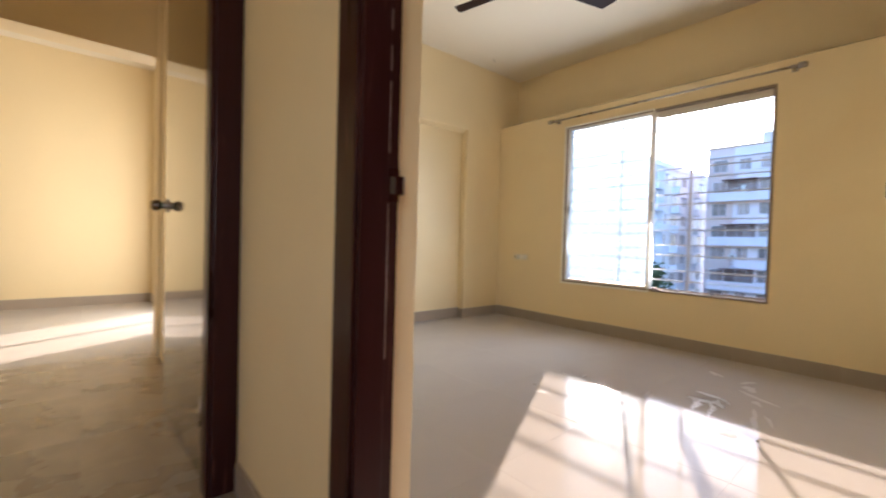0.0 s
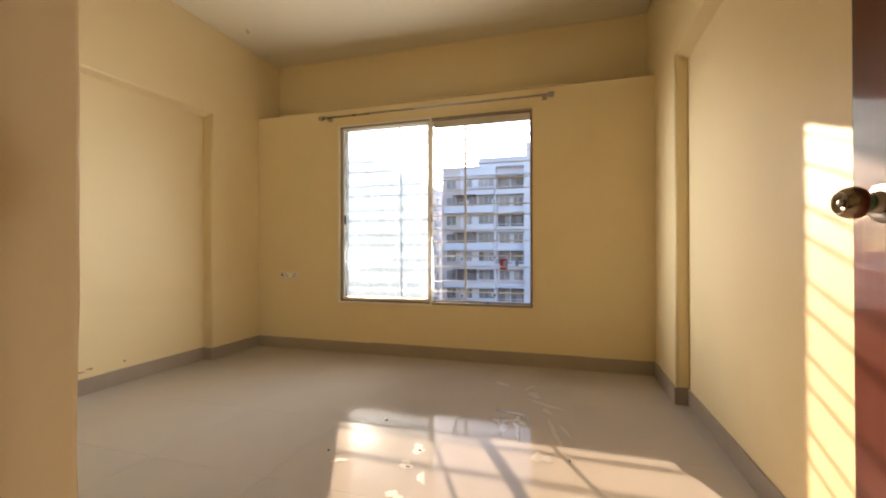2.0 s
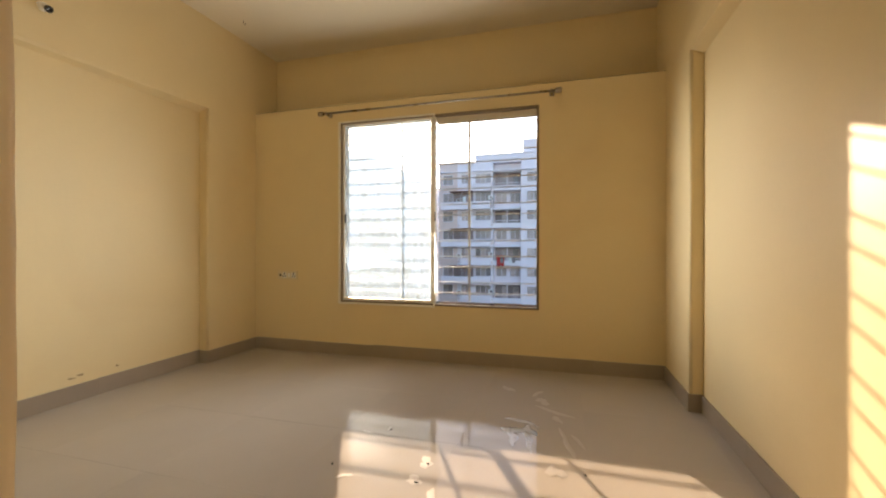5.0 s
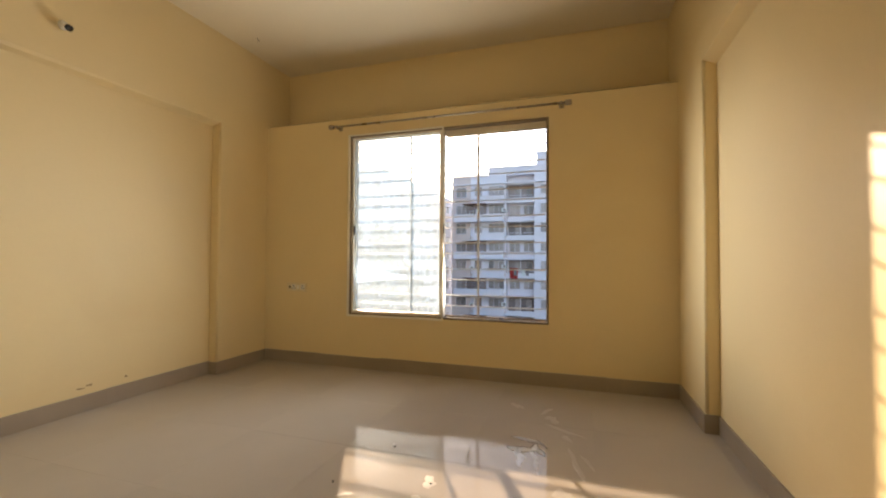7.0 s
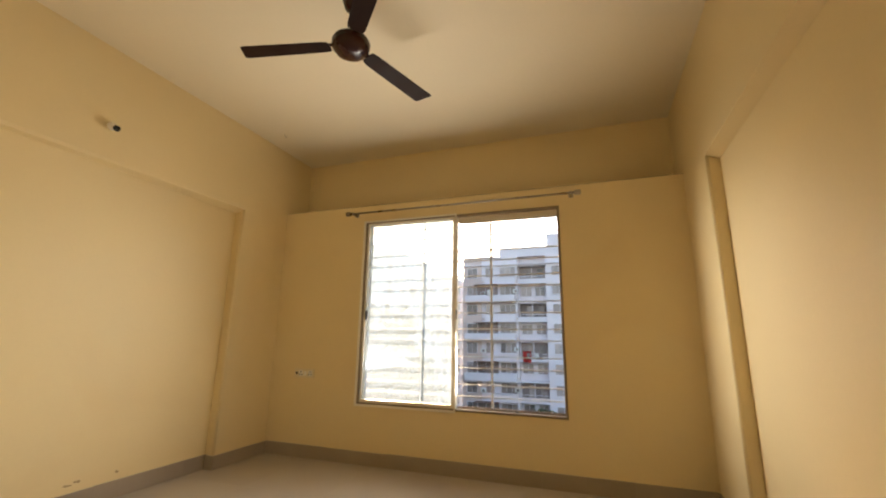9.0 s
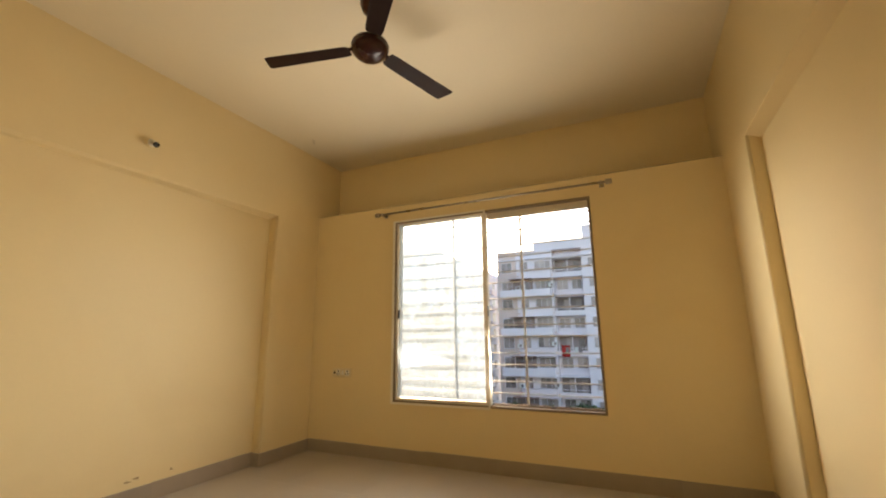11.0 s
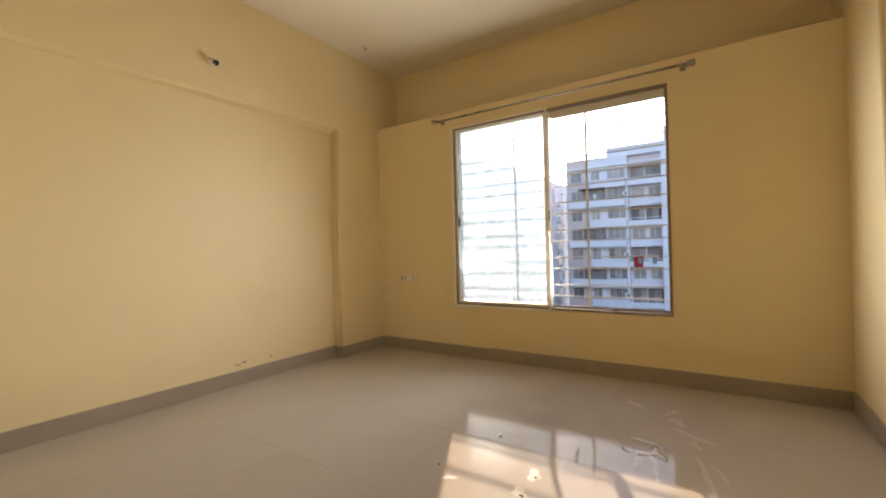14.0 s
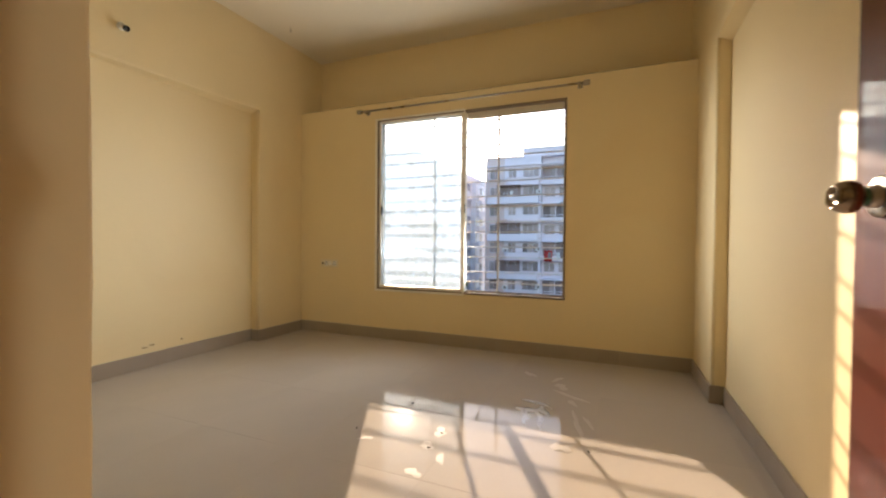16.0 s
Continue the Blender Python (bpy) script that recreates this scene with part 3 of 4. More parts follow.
# ---- window ----
def bedroom_window():
    w = thing("window_1", "two-track sliding window, clear half open, dusty panes stacked aside", "window", kind="structure")
    x0, x1 = EAST - 0.006, OUT - 0.03
    mid = 1.815
    part("window_frame", ring(x0, x1, WY0 + 0.0005, WY1 - 0.0005, WZ0 + 0.0005, WZ1 - 0.0005, 0.018, 0.018, 0.018, 0.016, 0.002), TRACK, w)
    part("casing", ring(x0 - 0.008, x0 - 0.0005, mid - 0.026, WY1 + 0.016, WZ0 - 0.012, WZ1 + 0.008, 0.012, 0.022, 0.018, 0.014, 0.002), ALU, w, "cream coated trim")
    for xx in (x0 + 0.045, x0 + 0.085):
        part("bottom_track", boxes((xx, xx + 0.004, WY0 + 0.0185, WY1 - 0.0185, WZ0 + 0.0185, WZ0 + 0.030)), TRACK, w)
        part("top_track", boxes((xx, xx + 0.004, WY0 + 0.0185, mid - 0.03, WZ1 - 0.066, WZ1 - 0.0165)), HEADER, w)
    for xx, ya, yb in ((x0 + 0.014, mid - 0.028, WY1 - 0.0185), (x0 + 0.058, mid - 0.018, WY1 - 0.0185)):
        s = part("sash", ring(xx, xx + 0.026, ya, yb, WZ0 + 0.0185, WZ1 - 0.0165, 0.040, 0.016, 0.022, 0.014, 0.0015), ALU, w)
        g = part("pane", boxes((xx + 0.011, xx + 0.015, ya + 0.039, yb - 0.015, WZ0 + 0.04, WZ1 - 0.030)), GLASS, s, "dusty clear glass")
        g.visible_shadow = False
    part("latch", boxes((x0 + 0.012, x0 + 0.02, WY1 - 0.05, WY1 - 0.036, 1.16, 1.24), (x0 + 0.005, x0 + 0.014, WY1 - 0.047, WY1 - 0.039, 1.19, 1.21), bevel=0.002), BLACK_PLASTIC, w, "small black latch")
    part("latch", boxes((x0 + 0.012, x0 + 0.02, mid - 0.028, mid - 0.014, 1.16, 1.24), (x0 + 0.005, x0 + 0.014, mid - 0.025, mid - 0.017, 1.19, 1.21), bevel=0.002), BLACK_PLASTIC, w, "small black latch")
    part("catch", boxes((x0 + 0.03, x0 + 0.04, 1.30, 1.335, WZ0 + 0.02, WZ0 + 0.03), bevel=0.002), BLACK_PLASTIC, w)
    return w


bedroom_window()


def window_grille():
    g = thing("window_grille", "painted steel safety grille with paired horizontal bars", "grille")
    xg = 4.03
    for k in range(7):
        for z in (1.97 - 0.22 * k, 1.88 - 0.22 * k):
            part("bar", boxes((xg - 0.005, xg + 0.005, WY0 + 0.001, WY1 - 0.001, z - 0.005, z + 0.005), bevel=0.0015), BAR, g)
    for y in (1.525, 2.13):
        part("upright", boxes((xg - 0.019, xg - 0.007, y - 0.009, y + 0.009, WZ0 + 0.001, WZ1 - 0.001), bevel=0.002), BAR, g)
    return g


window_grille()

def balcony_window():
    """Unseen sliding frame in the further room's opening, added to split the sun patch."""
    w = thing("window_2", "unseen aluminium frame added to split the further room's sun patch", "window", kind="structure")
    part("window_frame", ring(0.88, 0.96, 4.5505, 5.7495, 0.001, 2.1495, 0.05, 0.05, 0.04, 0.05, 0.002), ALU, w)
    part("mullion", boxes((0.885, 0.925, 5.10, 5.17, 0.0415, 2.0985), bevel=0.002), ALU, w)
    part("transom", boxes((0.926, 0.95, 4.601, 5.699, 0.80, 0.85), bevel=0.002), ALU, w)
    return w


balcony_window()

# ---- doors ----
def knob_set(parent, x, z, face, back):
    """Round knobs on both faces of a leaf; local y is the leaf's normal."""
    for yy, sgn, nm in ((face, 1, "knob"), (back, -1, "knob")):
        m = pose(x, yy, z, -90 * sgn, 0, 0)
        k = part(nm, lathe(bmesh.new(), [(0.010, 0.0255), (0.016, 0.027), (0.0222, 0.032), (0.0255, 0.039), (0.0255, 0.046), (0.0228, 0.055), (0.0188, 0.061), (0.0172, 0.0625), (0.0155, 0.0600), (0.0140, 0.0575), (0.004, 0.0570)], m, 32), BRONZE, parent, "worn antique brass barrel knob")
        part("turn_button", lathe(bmesh.new(), [(0.006, 0.0575), (0.0065, 0.060), (0.004, 0.063), (0.001, 0.0635)], m, 14), STEEL, k)
        part("rose", lathe(bmesh.new(), [(0.031, 0.0), (0.032, 0.003), (0.0312, 0.0055), (0.028, 0.0070), (0.018, 0.0078)], m, 32), STEEL, k, "bright round rose")
        part("sleeve", lathe(bmesh.new(), [(0.0178, 0.0072), (0.0175, 0.009), (0.0165, 0.0185), (0.0140, 0.0205)], m), STEEL, k)
        part("neck", lathe(bmesh.new(), [(0.0128, 0.0200), (0.0145, 0.0225), (0.0142, 0.0245), (0.0118, 0.0270)], m), GREENED, k, "greenish tarnished neck")


def door(name, label, m, length, face, height=2.05, thick=0.035, knob_z=0.984, knob_in=0.065):
    """A leaf from its hinge along local x; its face lies at local y = 0."""
    d = thing(name, label, "door", m, kind="structure")
    part("leaf", boxes((0, length, -thick, 0, 0.008, height), bevel=0.002), face, d)
    part("edge_band", boxes((length, length + 0.003, -thick + 0.002, -0.002, 0.01, height - 0.002)), WOOD, d)
    knob_set(d, length - knob_in, knob_z, 0.0, -thick)
    part("latch", boxes((length + 0.0031, length + 0.005, -thick * 0.75, -thick * 0.25, knob_z - 0.06, knob_z + 0.06), (length + 0.005, length + 0.014, -thick * 0.65, -thick * 0.35, knob_z - 0.012, knob_z + 0.012)), STEEL, d)
    for z in (0.25, 1.8):
        part("hinge", tube(bmesh.new(), (-0.006, 0.004, z - 0.05), (-0.006, 0.004, z + 0.05), 0.006, 10), STEEL, d)
    return d


def door_frame(name, label, posts, rebates):
    f = thing(name, label, "door frame", kind="structure")
    for p in posts:
        part("post", boxes(p, bevel=0.003), WOOD, f)
    for p in rebates:
        part("stop", boxes(p, bevel=0.002), WOOD, f)
    return f


FX0, FX1 = 0.539, 0.6405
f1 = door_frame("door_frame_1", "dark red lacquered wooden door frame", [(FX0, FX1, 0.933, 1.014, 0, DTOP - 0.001), (FX0, FX1, D1Y0 + 0.001, 0.148, 0, DTOP - 0.001), (FX0, FX1, 0.148, 0.933, 2.07, DTOP - 0.001)],
                [(FX0 + 0.006, 0.608, 0.9195, 0.933, 0, 2.07), (FX0 + 0.006, 0.608, 0.148, 0.164, 0, 2.07), (FX0 + 0.006, 0.608, 0.164, 0.9195, 2.055, 2.07)])
st = part("strike_plate", boxes((0.6125, 0.6400, 0.9300, 0.9328, 0.935, 1.003), bevel=0.001), FAN_BROWN, f1, "painted-over strike plate")
part("lip", boxes((0.6485, 0.6515, 0.9270, 0.9340, 0.950, 0.988), bevel=0.0008), STEEL, st, "bright steel lip")
part("lip_arm", boxes((0.6402, 0.6484, 0.9285, 0.9330, 0.950, 0.988)), FAN_BROWN, st)
for za, zb in ((0.62, 0.93), (1.03, 1.17), (1.19, 1.24), (1.27, 1.31)):
    part("worn_edge", boxes((0.6066, 0.6084, 0.9186, 0.9205, za, zb), bevel=0.0005), SCRAPED, f1, "scraped pale edge")
part("strike_hole", boxes((0.617, 0.630, 0.9290, 0.9298, 0.950, 0.985)), SOCKET_HOLE, st)
door("door_1", "open glossy red-brown flush door with round brass knobs", pose(0.640, 0.150, 0, 0, 0, 5.15), 0.783, LEAF)
f2 = door_frame("door_frame_2", "dark red lacquered wooden door frame", [(0.464, 0.544, P2Y0 - 0.008, P2Y1 + 0.004, 0, DTOP - 0.001), (-0.429, -0.35, P2Y0 - 0.008, P2Y1 + 0.004, 0, DTOP - 0.001), (-0.35, 0.464, P2Y0 - 0.008, P2Y1 + 0.004, 2.07, DTOP - 0.001)],
                [(0.450, 0.464, P2Y0, 1.777, 0, 2.07), (-0.35, -0.336, P2Y0, 1.777, 0, 2.07)])
door("door_2", "glossy dark door standing open into the further room", pose(0.461, 1.827, 0, 0, 0, 91.2), 0.79, LEAF_SHADED)


# ---- fittings ----
def ceiling_fan():
    f = thing("ceiling_fan", "dark brown three-blade ceiling fan at rest", "fan", Matrix.Translation((2.287, 1.87, 2.5)))
    part("canopy", lathe(bmesh.new(), [(0.018, 0.21), (0.045, 0.225), (0.062, 0.27), (0.060, CEIL - 2.5)]), FAN_BROWN, f)
    part("rod", tube(bmesh.new(), (0, 0, 0.05), (0, 0, 0.25), 0.012, 14), FAN_BROWN, f)
    part("motor", lathe(bmesh.new(), [(0.006, -0.058), (0.040, -0.057), (0.064, -0.050), (0.070, -0.044), (0.078, -0.040), (0.095, -0.020), (0.100, -0.002), (0.097, 0.005), (0.100, 0.011), (0.094, 0.026), (0.066, 0.044), (0.026, 0.052), (0.022, 0.085)], n=40), FAN_BROWN, f, "glossy dark brown motor housing")
    for a in (103.5, -17.5, -137.0):
        rot = pose(0, 0, 0.0, 0, 0, a) @ pose(0, 0, 0.006, -9, 0, 0)
        bm = bmesh.new()
        outline = [(0.116, -0.034), (0.122, -0.042), (0.15, -0.047), (0.60, -0.056), (0.612, -0.053), (0.617, -0.044), (0.592, 0.044), (0.585, 0.050), (0.572, 0.053), (0.15, 0.046), (0.122, 0.040), (0.116, 0.032)]
        up = [bm.verts.new((x, y, 0.002 - 8 * y * y * 0.3)) for x, y in outline]
        lo = [bm.verts.new((x, y, -0.002 - 8 * y * y * 0.3)) for x, y in outline]
        bm.faces.new(up)
        bm.faces.new(lo[::-1])
        for i in range(len(up)):
            j = (i + 1) % len(up)
            bm.faces.new((up[i], lo[i], lo[j], up[j]))
        bmesh.ops.transform(bm, matrix=rot, verts=bm.verts)
        bl = part("blade", bm, BLADE, f)
        bm = bmesh.new()
        box(bm, 0.092, 0.15, -0.014, 0.014, 0.003, 0.008, 0.002, rot)
        part("bracket", bm, FAN_BROWN, bl)
        for sx, sy in ((0.150, 0.022), (0.150, -0.022), (0.185, 0.0)):
            part("screw", lathe(bmesh.new(), [(0.006, -0.0075), (0.006, -0.002)], rot @ Matrix.Translation((sx, sy, 0)), 8), BLADE, bl)
    return f


ceiling_fan()


def curtain_rod():
    r = thing("curtain_rod", "thin steel curtain rod on two wall brackets", "curtain rod")
    x, z, ya, yb = 3.82, 2.112, 0.80, 2.815
    part("rod", tube(bmesh.new(), (x, ya + 0.02, z), (x, yb - 0.02, z), 0.0085, 14), STEEL, r)
    for y, s in ((ya, 1), (yb, -1)):
        part("finial", lathe(bmesh.new(), [(0.010, 0), (0.017, 0.003), (0.020, 0.008), (0.020, 0.044), (0.016, 0.049), (0.005, 0.05)], pose(x, y + s * 0.03, z, 90 * s, 0, 0), 16), STEEL, r, "turned steel finial")
        b = part("bracket", boxes((x - 0.013, EAST - 0.005, y + s * 0.055 - 0.007, y + s * 0.055 + 0.007, z - 0.012, z + 0.012), bevel=0.002), STEEL, r)
        part("base", boxes((EAST - 0.0055, EAST - 0.0005, y + s * 0.055 - 0.018, y + s * 0.055 + 0.018, z - 0.014, z + 0.034), bevel=0.002), STEEL, b)
    return r


curtain_rod()


def socket_plate():
    s = thing("socket_plate", "white modular wall plate with a switch and two sockets", "socket", Matrix.Translation((EAST, 3.205, 0.69)))
    part("plate", boxes((-0.009, -0.0005, -0.105, 0.105, -0.040, 0.040), bevel=0.003), CREAM_PLASTIC, s, "cream plate")
    part("indicator", lathe(bmesh.new(), [(0.011, 0), (0.011, 0.003)], pose(-0.009, 0.075, 0, 0, -90, 0), 12), SOCKET_HOLE, s, "dark round opening")
    part("switch", boxes((-0.014, -0.0088, -0.028, -0.004, -0.020, 0.020), bevel=0.002), WHITE_PLASTIC, s)
    for y in (0.032, -0.065):
        so = part("socket", boxes((-0.011, -0.0088, y - 0.023, y + 0.023, -0.024, 0.024), bevel=0.001), WHITE_PLASTIC, s)
        for dy, dz, rr in ((0, 0.012, 0.0075), (0.012, -0.010, 0.0062), (-0.012, -0.010, 0.0062)):
            part("pin_hole", lathe(bmesh.new(), [(rr, 0), (rr, 0.001)], pose(-0.0112, y + dy, dz, 0, -90, 0), 10), SOCKET_HOLE, so)
    return s


socket_plate()


def bulb_holder(m, label):
    h = thing("bulb_holder", label, "lamp holder", m)
    part("base", lathe(bmesh.new(), [(0.026, 0.0005), (0.027, 0.006), (0.023, 0.016), (0.016, 0.024)], n=20), WHITE_PLASTIC, h)
    part("neck", tube(bmesh.new(), (0, 0, 0.022), (0, -0.018, 0.048), 0.015, 16), WHITE_PLASTIC, h)
    t = pose(0, -0.017, 0.046, 32, 0, 0)
    part("cap", lathe(bmesh.new(), [(0.016, 0.0), (0.018, 0.003), (0.018, 0.022), (0.015, 0.024), (0.013, 0.014), (0.004, 0.013)], t, 20), BLACK_PLASTIC, h, "black empty bulb socket")
    return h


bulb_holder(pose(2.22, COLN, 2.285, 90, 0, 0), "white angled bulb holder with a black empty socket")
# Bulb holder shape reused for a small hook on the further wall.
bulb_holder(pose(0.85, 5.55, 2.12, 90, 0, -90), "white bulb holder shape standing in for a hook on the further wall")

hk = thing("ceiling_hook", "small bent wire hook in the ceiling", "hook", Matrix.Translation((3.46, 3.31, CEIL)))
bm = bmesh.new()
pts = [Vector((0, 0, 0))] + [Vector((0.012 - 0.012 * math.cos(a), 0, -0.02 - 0.012 * math.sin(a))) for a in np.linspace(0, 4.2, 8)]
for a, b in zip(pts, pts[1:]):
    tube(bm, a, b, 0.002, 6)
part("wire", bm, TRACK, hk)


# ---- small marks ----
def blob(name, label, category, x, y, r1, r2, turn, mat, seed, h=0.0012, ripples=0):
    """A thin, uneven patch that lies on the floor."""
    rng = random.Random(seed)
    bm = bmesh.new()
    n = 28
    ph = [rng.uniform(0, 6.28) for _ in range(4)]
    rings = []
    for k, (s, z) in enumerate(((1.0, 0.0002), (0.9, h), (0.5, h * 1.2))):
        ring = []
        for i in range(n):
            a = 2 * math.pi * i / n
            w = 1 + 0.28 * math.sin(2 * a + ph[0]) + 0.2 * math.sin(3 * a + ph[1]) + 0.12 * math.sin(5 * a + ph[2]) + 0.08 * math.sin(9 * a + ph[3])
            ring.append(bm.verts.new((r1 * w * s * math.cos(a), r2 * w * s * math.sin(a), z + (ripples * abs(math.sin(6 * a + k)) if k else 0))))
        rings.append(ring)
    for a, b in zip(rings, rings[1:]):
        for i in range(n):
            bm.faces.new((a[i], a[(i + 1) % n], b[(i + 1) % n], b[i])).smooth = True
    bm.faces.new(rings[-1])
    ob = new(name, finish(bm, name, mat))
    ob.matrix_basis = pose(x, y, 0.0003, 0, 0, turn)
    return tagged(ob, label, category)


def film_strip(x0, y0, x1, y1, width, seed, waves=7, bow=0.012):
    """A crumpled strip of thin film stuck to the tiles."""
    rng = random.Random(seed)
    a, b = Vector((x0, y0, 0)), Vector((x1, y1, 0))
    d = (b - a).normalized()
    s = Vector((-d.y, d.x, 0))
    bm = bmesh.new()
    n, rows = 22, []
    for i in range(n + 1):
        t = i / n
        w = width * (0.35 + 0.65 * math.sin(math.pi * min(1, t * 1.1 + 0.05))) * rng.uniform(0.92, 1.06)
        c = a + (b - a) * t + s * (bow * math.sin(math.pi * t) + 0.006 * math.sin(t * 9 + seed))
        rows.append([bm.verts.new(c + s * w * k + Vector((0, 0, 0.0010 + (0.0016 if abs(k) < 0.4 else 0.0004) * abs(math.sin(waves * t * 3.14 + k * 1.5))))) for k in (-0.5, -0.2, 0.2, 0.5)])
    for p, q in zip(rows, rows[1:]):
        for k in range(3):
            bm.faces.new((p[k], p[k + 1], q[k + 1], q[k])).smooth = True
    bmesh.ops.solidify(bm, geom=bm.faces[:], thickness=-0.0004)
    ob = new("film_scrap", finish(bm, "film_scrap", SCRAP))
    return tagged(ob, "crumpled strip of clear film stuck to the floor tiles", "film scrap", "film scraps on the floor")


film_strip(2.91, 1.08, 2.84, 0.89, 0.040, 1, 3, 0.03)
film_strip(2.86, 0.955, 2.745, 0.885, 0.050, 2, 2, -0.02)
film_strip(2.785, 1.085, 2.81, 0.93, 0.065, 3, 3, -0.02)
film_strip(2.765, 1.035, 2.60, 1.00, 0.045, 4, 8)
film_strip(2.77, 0.96, 2.55, 0.915, 0.03, 5, 2)
for i, (x, y, r1, r2, t) in enumerate(((3.40, 1.12, 0.06, 0.022, 40), (3.36, 0.93, 0.05, 0.02, -20), (3.23, 0.89, 0.05, 0.035, 10), (3.08, 0.82, 0.09, 0.022, 60), (2.98, 0.80, 0.05, 0.015, 20), (2.70, 0.75, 0.14, 0.014, 15),
                                       (2.74, 0.70, 0.06, 0.012, 25), (2.60, 1.24, 0.09, 0.007, 10), (2.42, 0.80, 0.05, 0.035, 0))):
    tagged(blob("putty_smear", "glossy dried smear on the floor tiles", "smear", x, y, r1, r2, t, DRIED, 70 + i), group="smears on the floor")
for i, (x, y, r1, r2, t) in enumerate(((2.345, 1.345, 0.040, 0.030, 10), (2.20, 1.35, 0.030, 0.032, 0), (2.61, 1.635, 0.022, 0.012, 30), (2.55, 1.73, 0.035, 0.008, 70), (2.15, 1.64, 0.012, 0.03, 20), (2.12, 1.25, 0.055, 0.012, 20), (1.98, 1.31, 0.034, 0.026, 80), (2.16, 1.62, 0.01, 0.012, 0))):
    tagged(blob("plaster_flake", "pale plaster flake lying on the floor", "flake", x, y, r1, r2, t, FLAKE, 90 + i, 0.0005, 0.0003), group="flakes on the floor")
for i, (x, y) in enumerate(((2.22, 1.735), (2.335, 1.335), (2.185, 1.335), (2.605, 1.625), (2.43, 0.68))):
    tagged(blob("dirt_crumb", "tiny dark crumb of dirt on the floor", "crumb", x, y, 0.008, 0.004, i * 50, BLACK_PLASTIC, 110 + i, 0.003), group="crumbs on the floor")
for i, (x, z, r1, r2) in enumerate(((2.41, 0.145, 0.022, 0.005), (2.46, 0.155, 0.015, 0.008), (2.68, 0.152, 0.009, 0.008))):
    ob = blob("scuff_mark", "brown scuff where the wall paint is chipped", "scuff", 0, 0, r1, r2, 0, SCUFF, 130 + i, 0.0008)
    ob.matrix_basis = pose(x, NORTH - 0.0003, z, 90, 0, 0)
    tagged(ob, kind="structure")


# ---- floors and skirting, piece by piece ----
TILE_MESH = {}


def tile_mesh(w, d, mat):
    key = (round(w, 3), round(d, 3), mat.name)
    if key not in TILE_MESH:
        g = 0.0004
        bm = boxes((g, w - g, g, d - g, -0.008, 0.0), bevel=0.0003)
        TILE_MESH[key] = finish(bm, "tile", mat)
    return TILE_MESH[key]


def tiled(parent, x0, x1, y0, y1, ox, oy, mat, size=0.6):
    xs = sorted({x0, x1} | {ox + size * i for i in range(-12, 20) if x0 + 0.01 < ox + size * i < x1 - 0.01})
    ys = sorted({y0, y1} | {oy + size * i for i in range(-12, 20) if y0 + 0.01 < oy + size * i < y1 - 0.01})
    for a, b in zip(xs, xs[1:]):
        for c, d in zip(ys, ys[1:]):
            t = new("tile", tile_mesh(b - a, d - c, mat))
            t.location = (a, c, 0)
            t.parent = parent


floor = structure("floor", boxes((0.545, EAST, -0.2, 3.85, -0.12, -0.0006)), GROUT, "glossy beige vitrified tile floor with hairline joints", "floor")
tiled(floor, 0.545, EAST, SOUTH, NORTH, 1.945, 0.06, TILE)
hall = structure("floor_hall", boxes((-2.9, 0.5449, -1.5, 3.85, -0.12, -0.0015), (-2.9, 0.85, 3.851, 6.45, -0.12, -0.0015), (0.851, 2.2, 3.86, 6.4, -0.3, -0.15)), GROUT, "dusty beige tile floor of the passage and further room", "floor")
tiled(hall, -2.9, 0.545, -1.35, 3.85, 1.945, 0.06, DUSTY)
tiled(hall, -2.9, 0.85, 3.85, 6.45, 1.945, 0.06, TILE)

SKIRT_MESH = {}


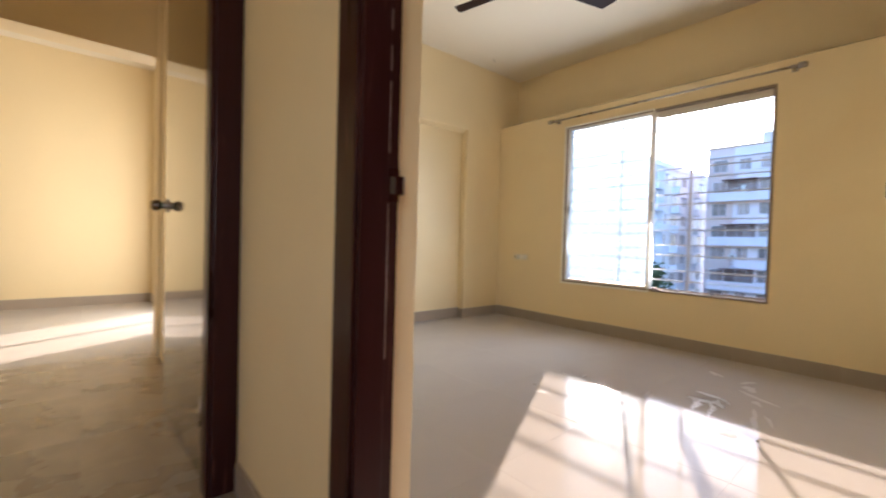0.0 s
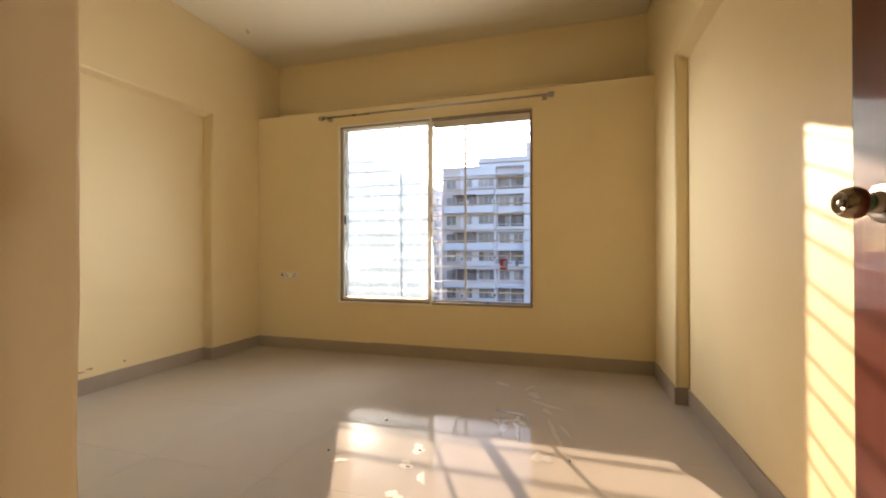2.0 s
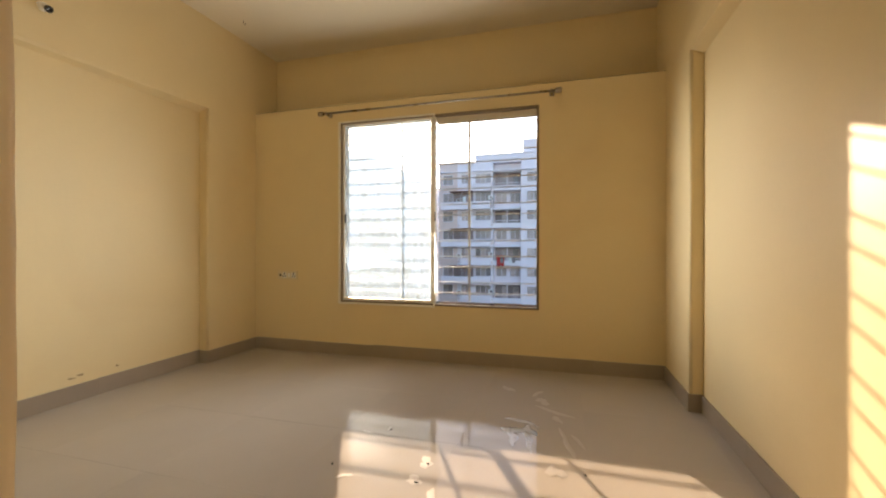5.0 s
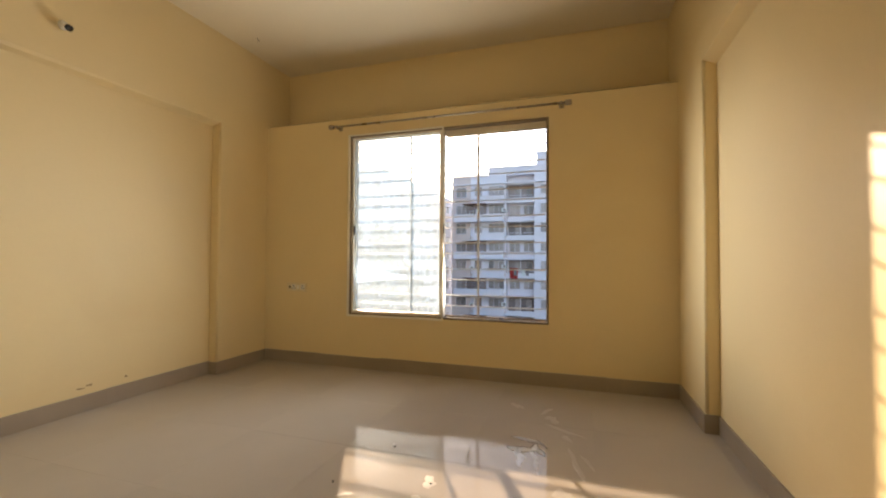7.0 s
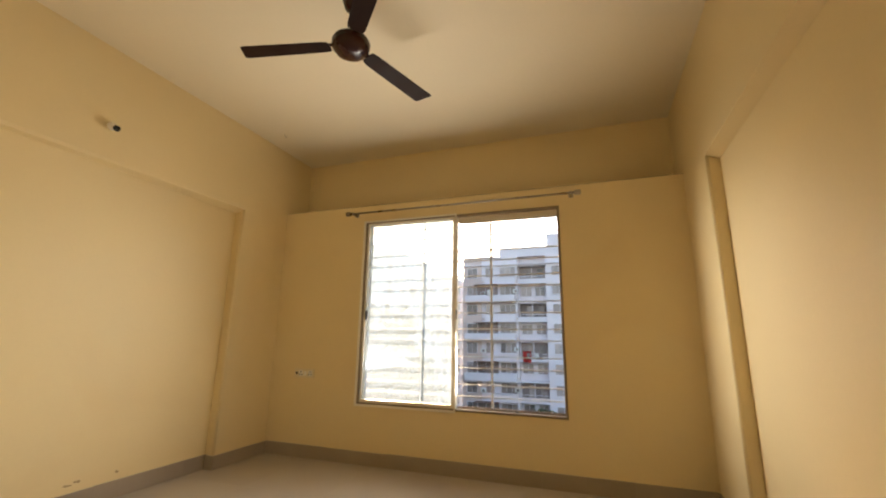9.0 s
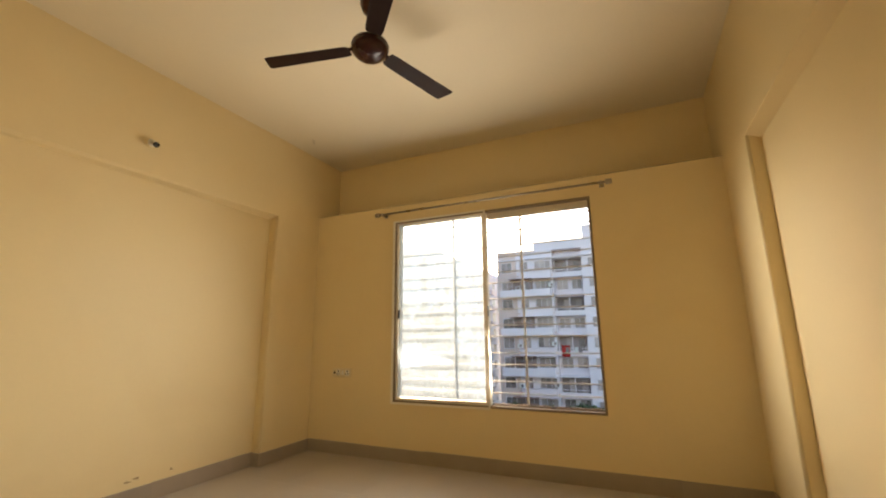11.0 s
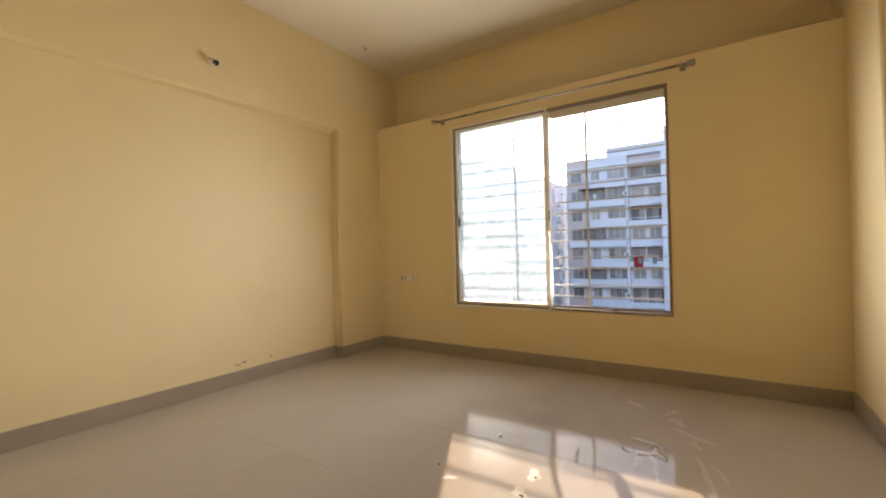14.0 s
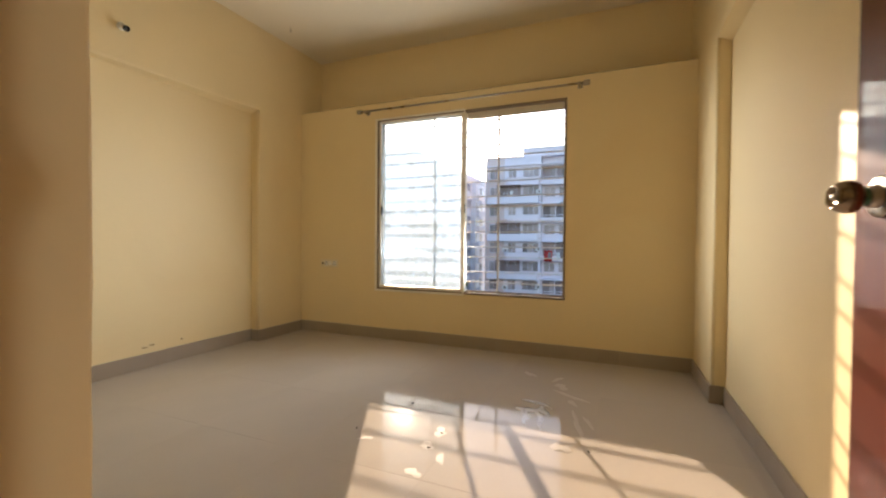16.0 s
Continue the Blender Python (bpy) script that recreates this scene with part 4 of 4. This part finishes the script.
def skirting(parent, a, b, inward, h=0.102, t=0.011):
    """Tile strips from a to b at the foot of a wall; inward: the way into the room."""
    a, b, n = Vector((*a, 0)), Vector((*b, 0)), Vector((*inward, 0))
    d = (b - a).normalized()
    length, at = (b - a).length, 0.0
    rng = random.Random(int(length * 1000))
    while at < length - 0.005:
        w = min(0.6, length - at)
        key = (round(w, 3), rng.randrange(3))
        if key not in SKIRT_MESH:
            SKIRT_MESH[key] = finish(boxes((0.0002, w - 0.0002, 0.0, t, 0.0003, h + (-0.003, 0.0, 0.0025)[key[1]]), bevel=0.0007), "skirting_tile", SKIRT)
        s = new("skirting_tile", SKIRT_MESH[key])
        p = a + d * at
        if Vector((-d.y, d.x, 0)).dot(n) < 0:
            p, e = a + d * (at + w), -d
        else:
            e = d
        s.matrix_basis = Matrix.Translation(p + n * 0.0004) @ pose(0, 0, 0, 0, 0, math.degrees(math.atan2(e.y, e.x)))
        s.parent = parent
        at += w


base = tagged(new("baseboard", finish(boxes((WEST + 0.001, WEST + 0.010, D1Y1 + 0.01, NORTH - 0.012, 0.0003, 0.1), bevel=0.001), "baseboard", SKIRT)), "grey-brown tile skirting along the walls", "skirting", kind="structure")
skirting(base, (WEST + 0.012, NORTH), (3.34, NORTH), (0, -1))
skirting(base, (3.34, NORTH), (3.34, COLN - 0.011), (-1, 0))
skirting(base, (3.34, COLN), (EAST, COLN), (0, -1))
skirting(base, (EAST, COLN - 0.011), (EAST, COLS + 0.011), (-1, 0))
skirting(base, (EAST, COLS), (3.31, COLS), (0, 1))
skirting(base, (3.31, COLS + 0.011), (3.31, SOUTH + 0.0005), (-1, 0))
skirting(base, (3.299, SOUTH), (WEST + 0.012, SOUTH), (0, 1))
skirting(base, (0.545, 1.01), (0.545, 1.69), (-1, 0))
skirting(base, (-2.9, 6.45), (0.77, 6.45), (0, -1))
skirting(base, (0.85, 6.1), (0.85, 5.75), (-1, 0))
skirting(base, (0.78, 6.44), (0.78, 6.1), (-1, 0))
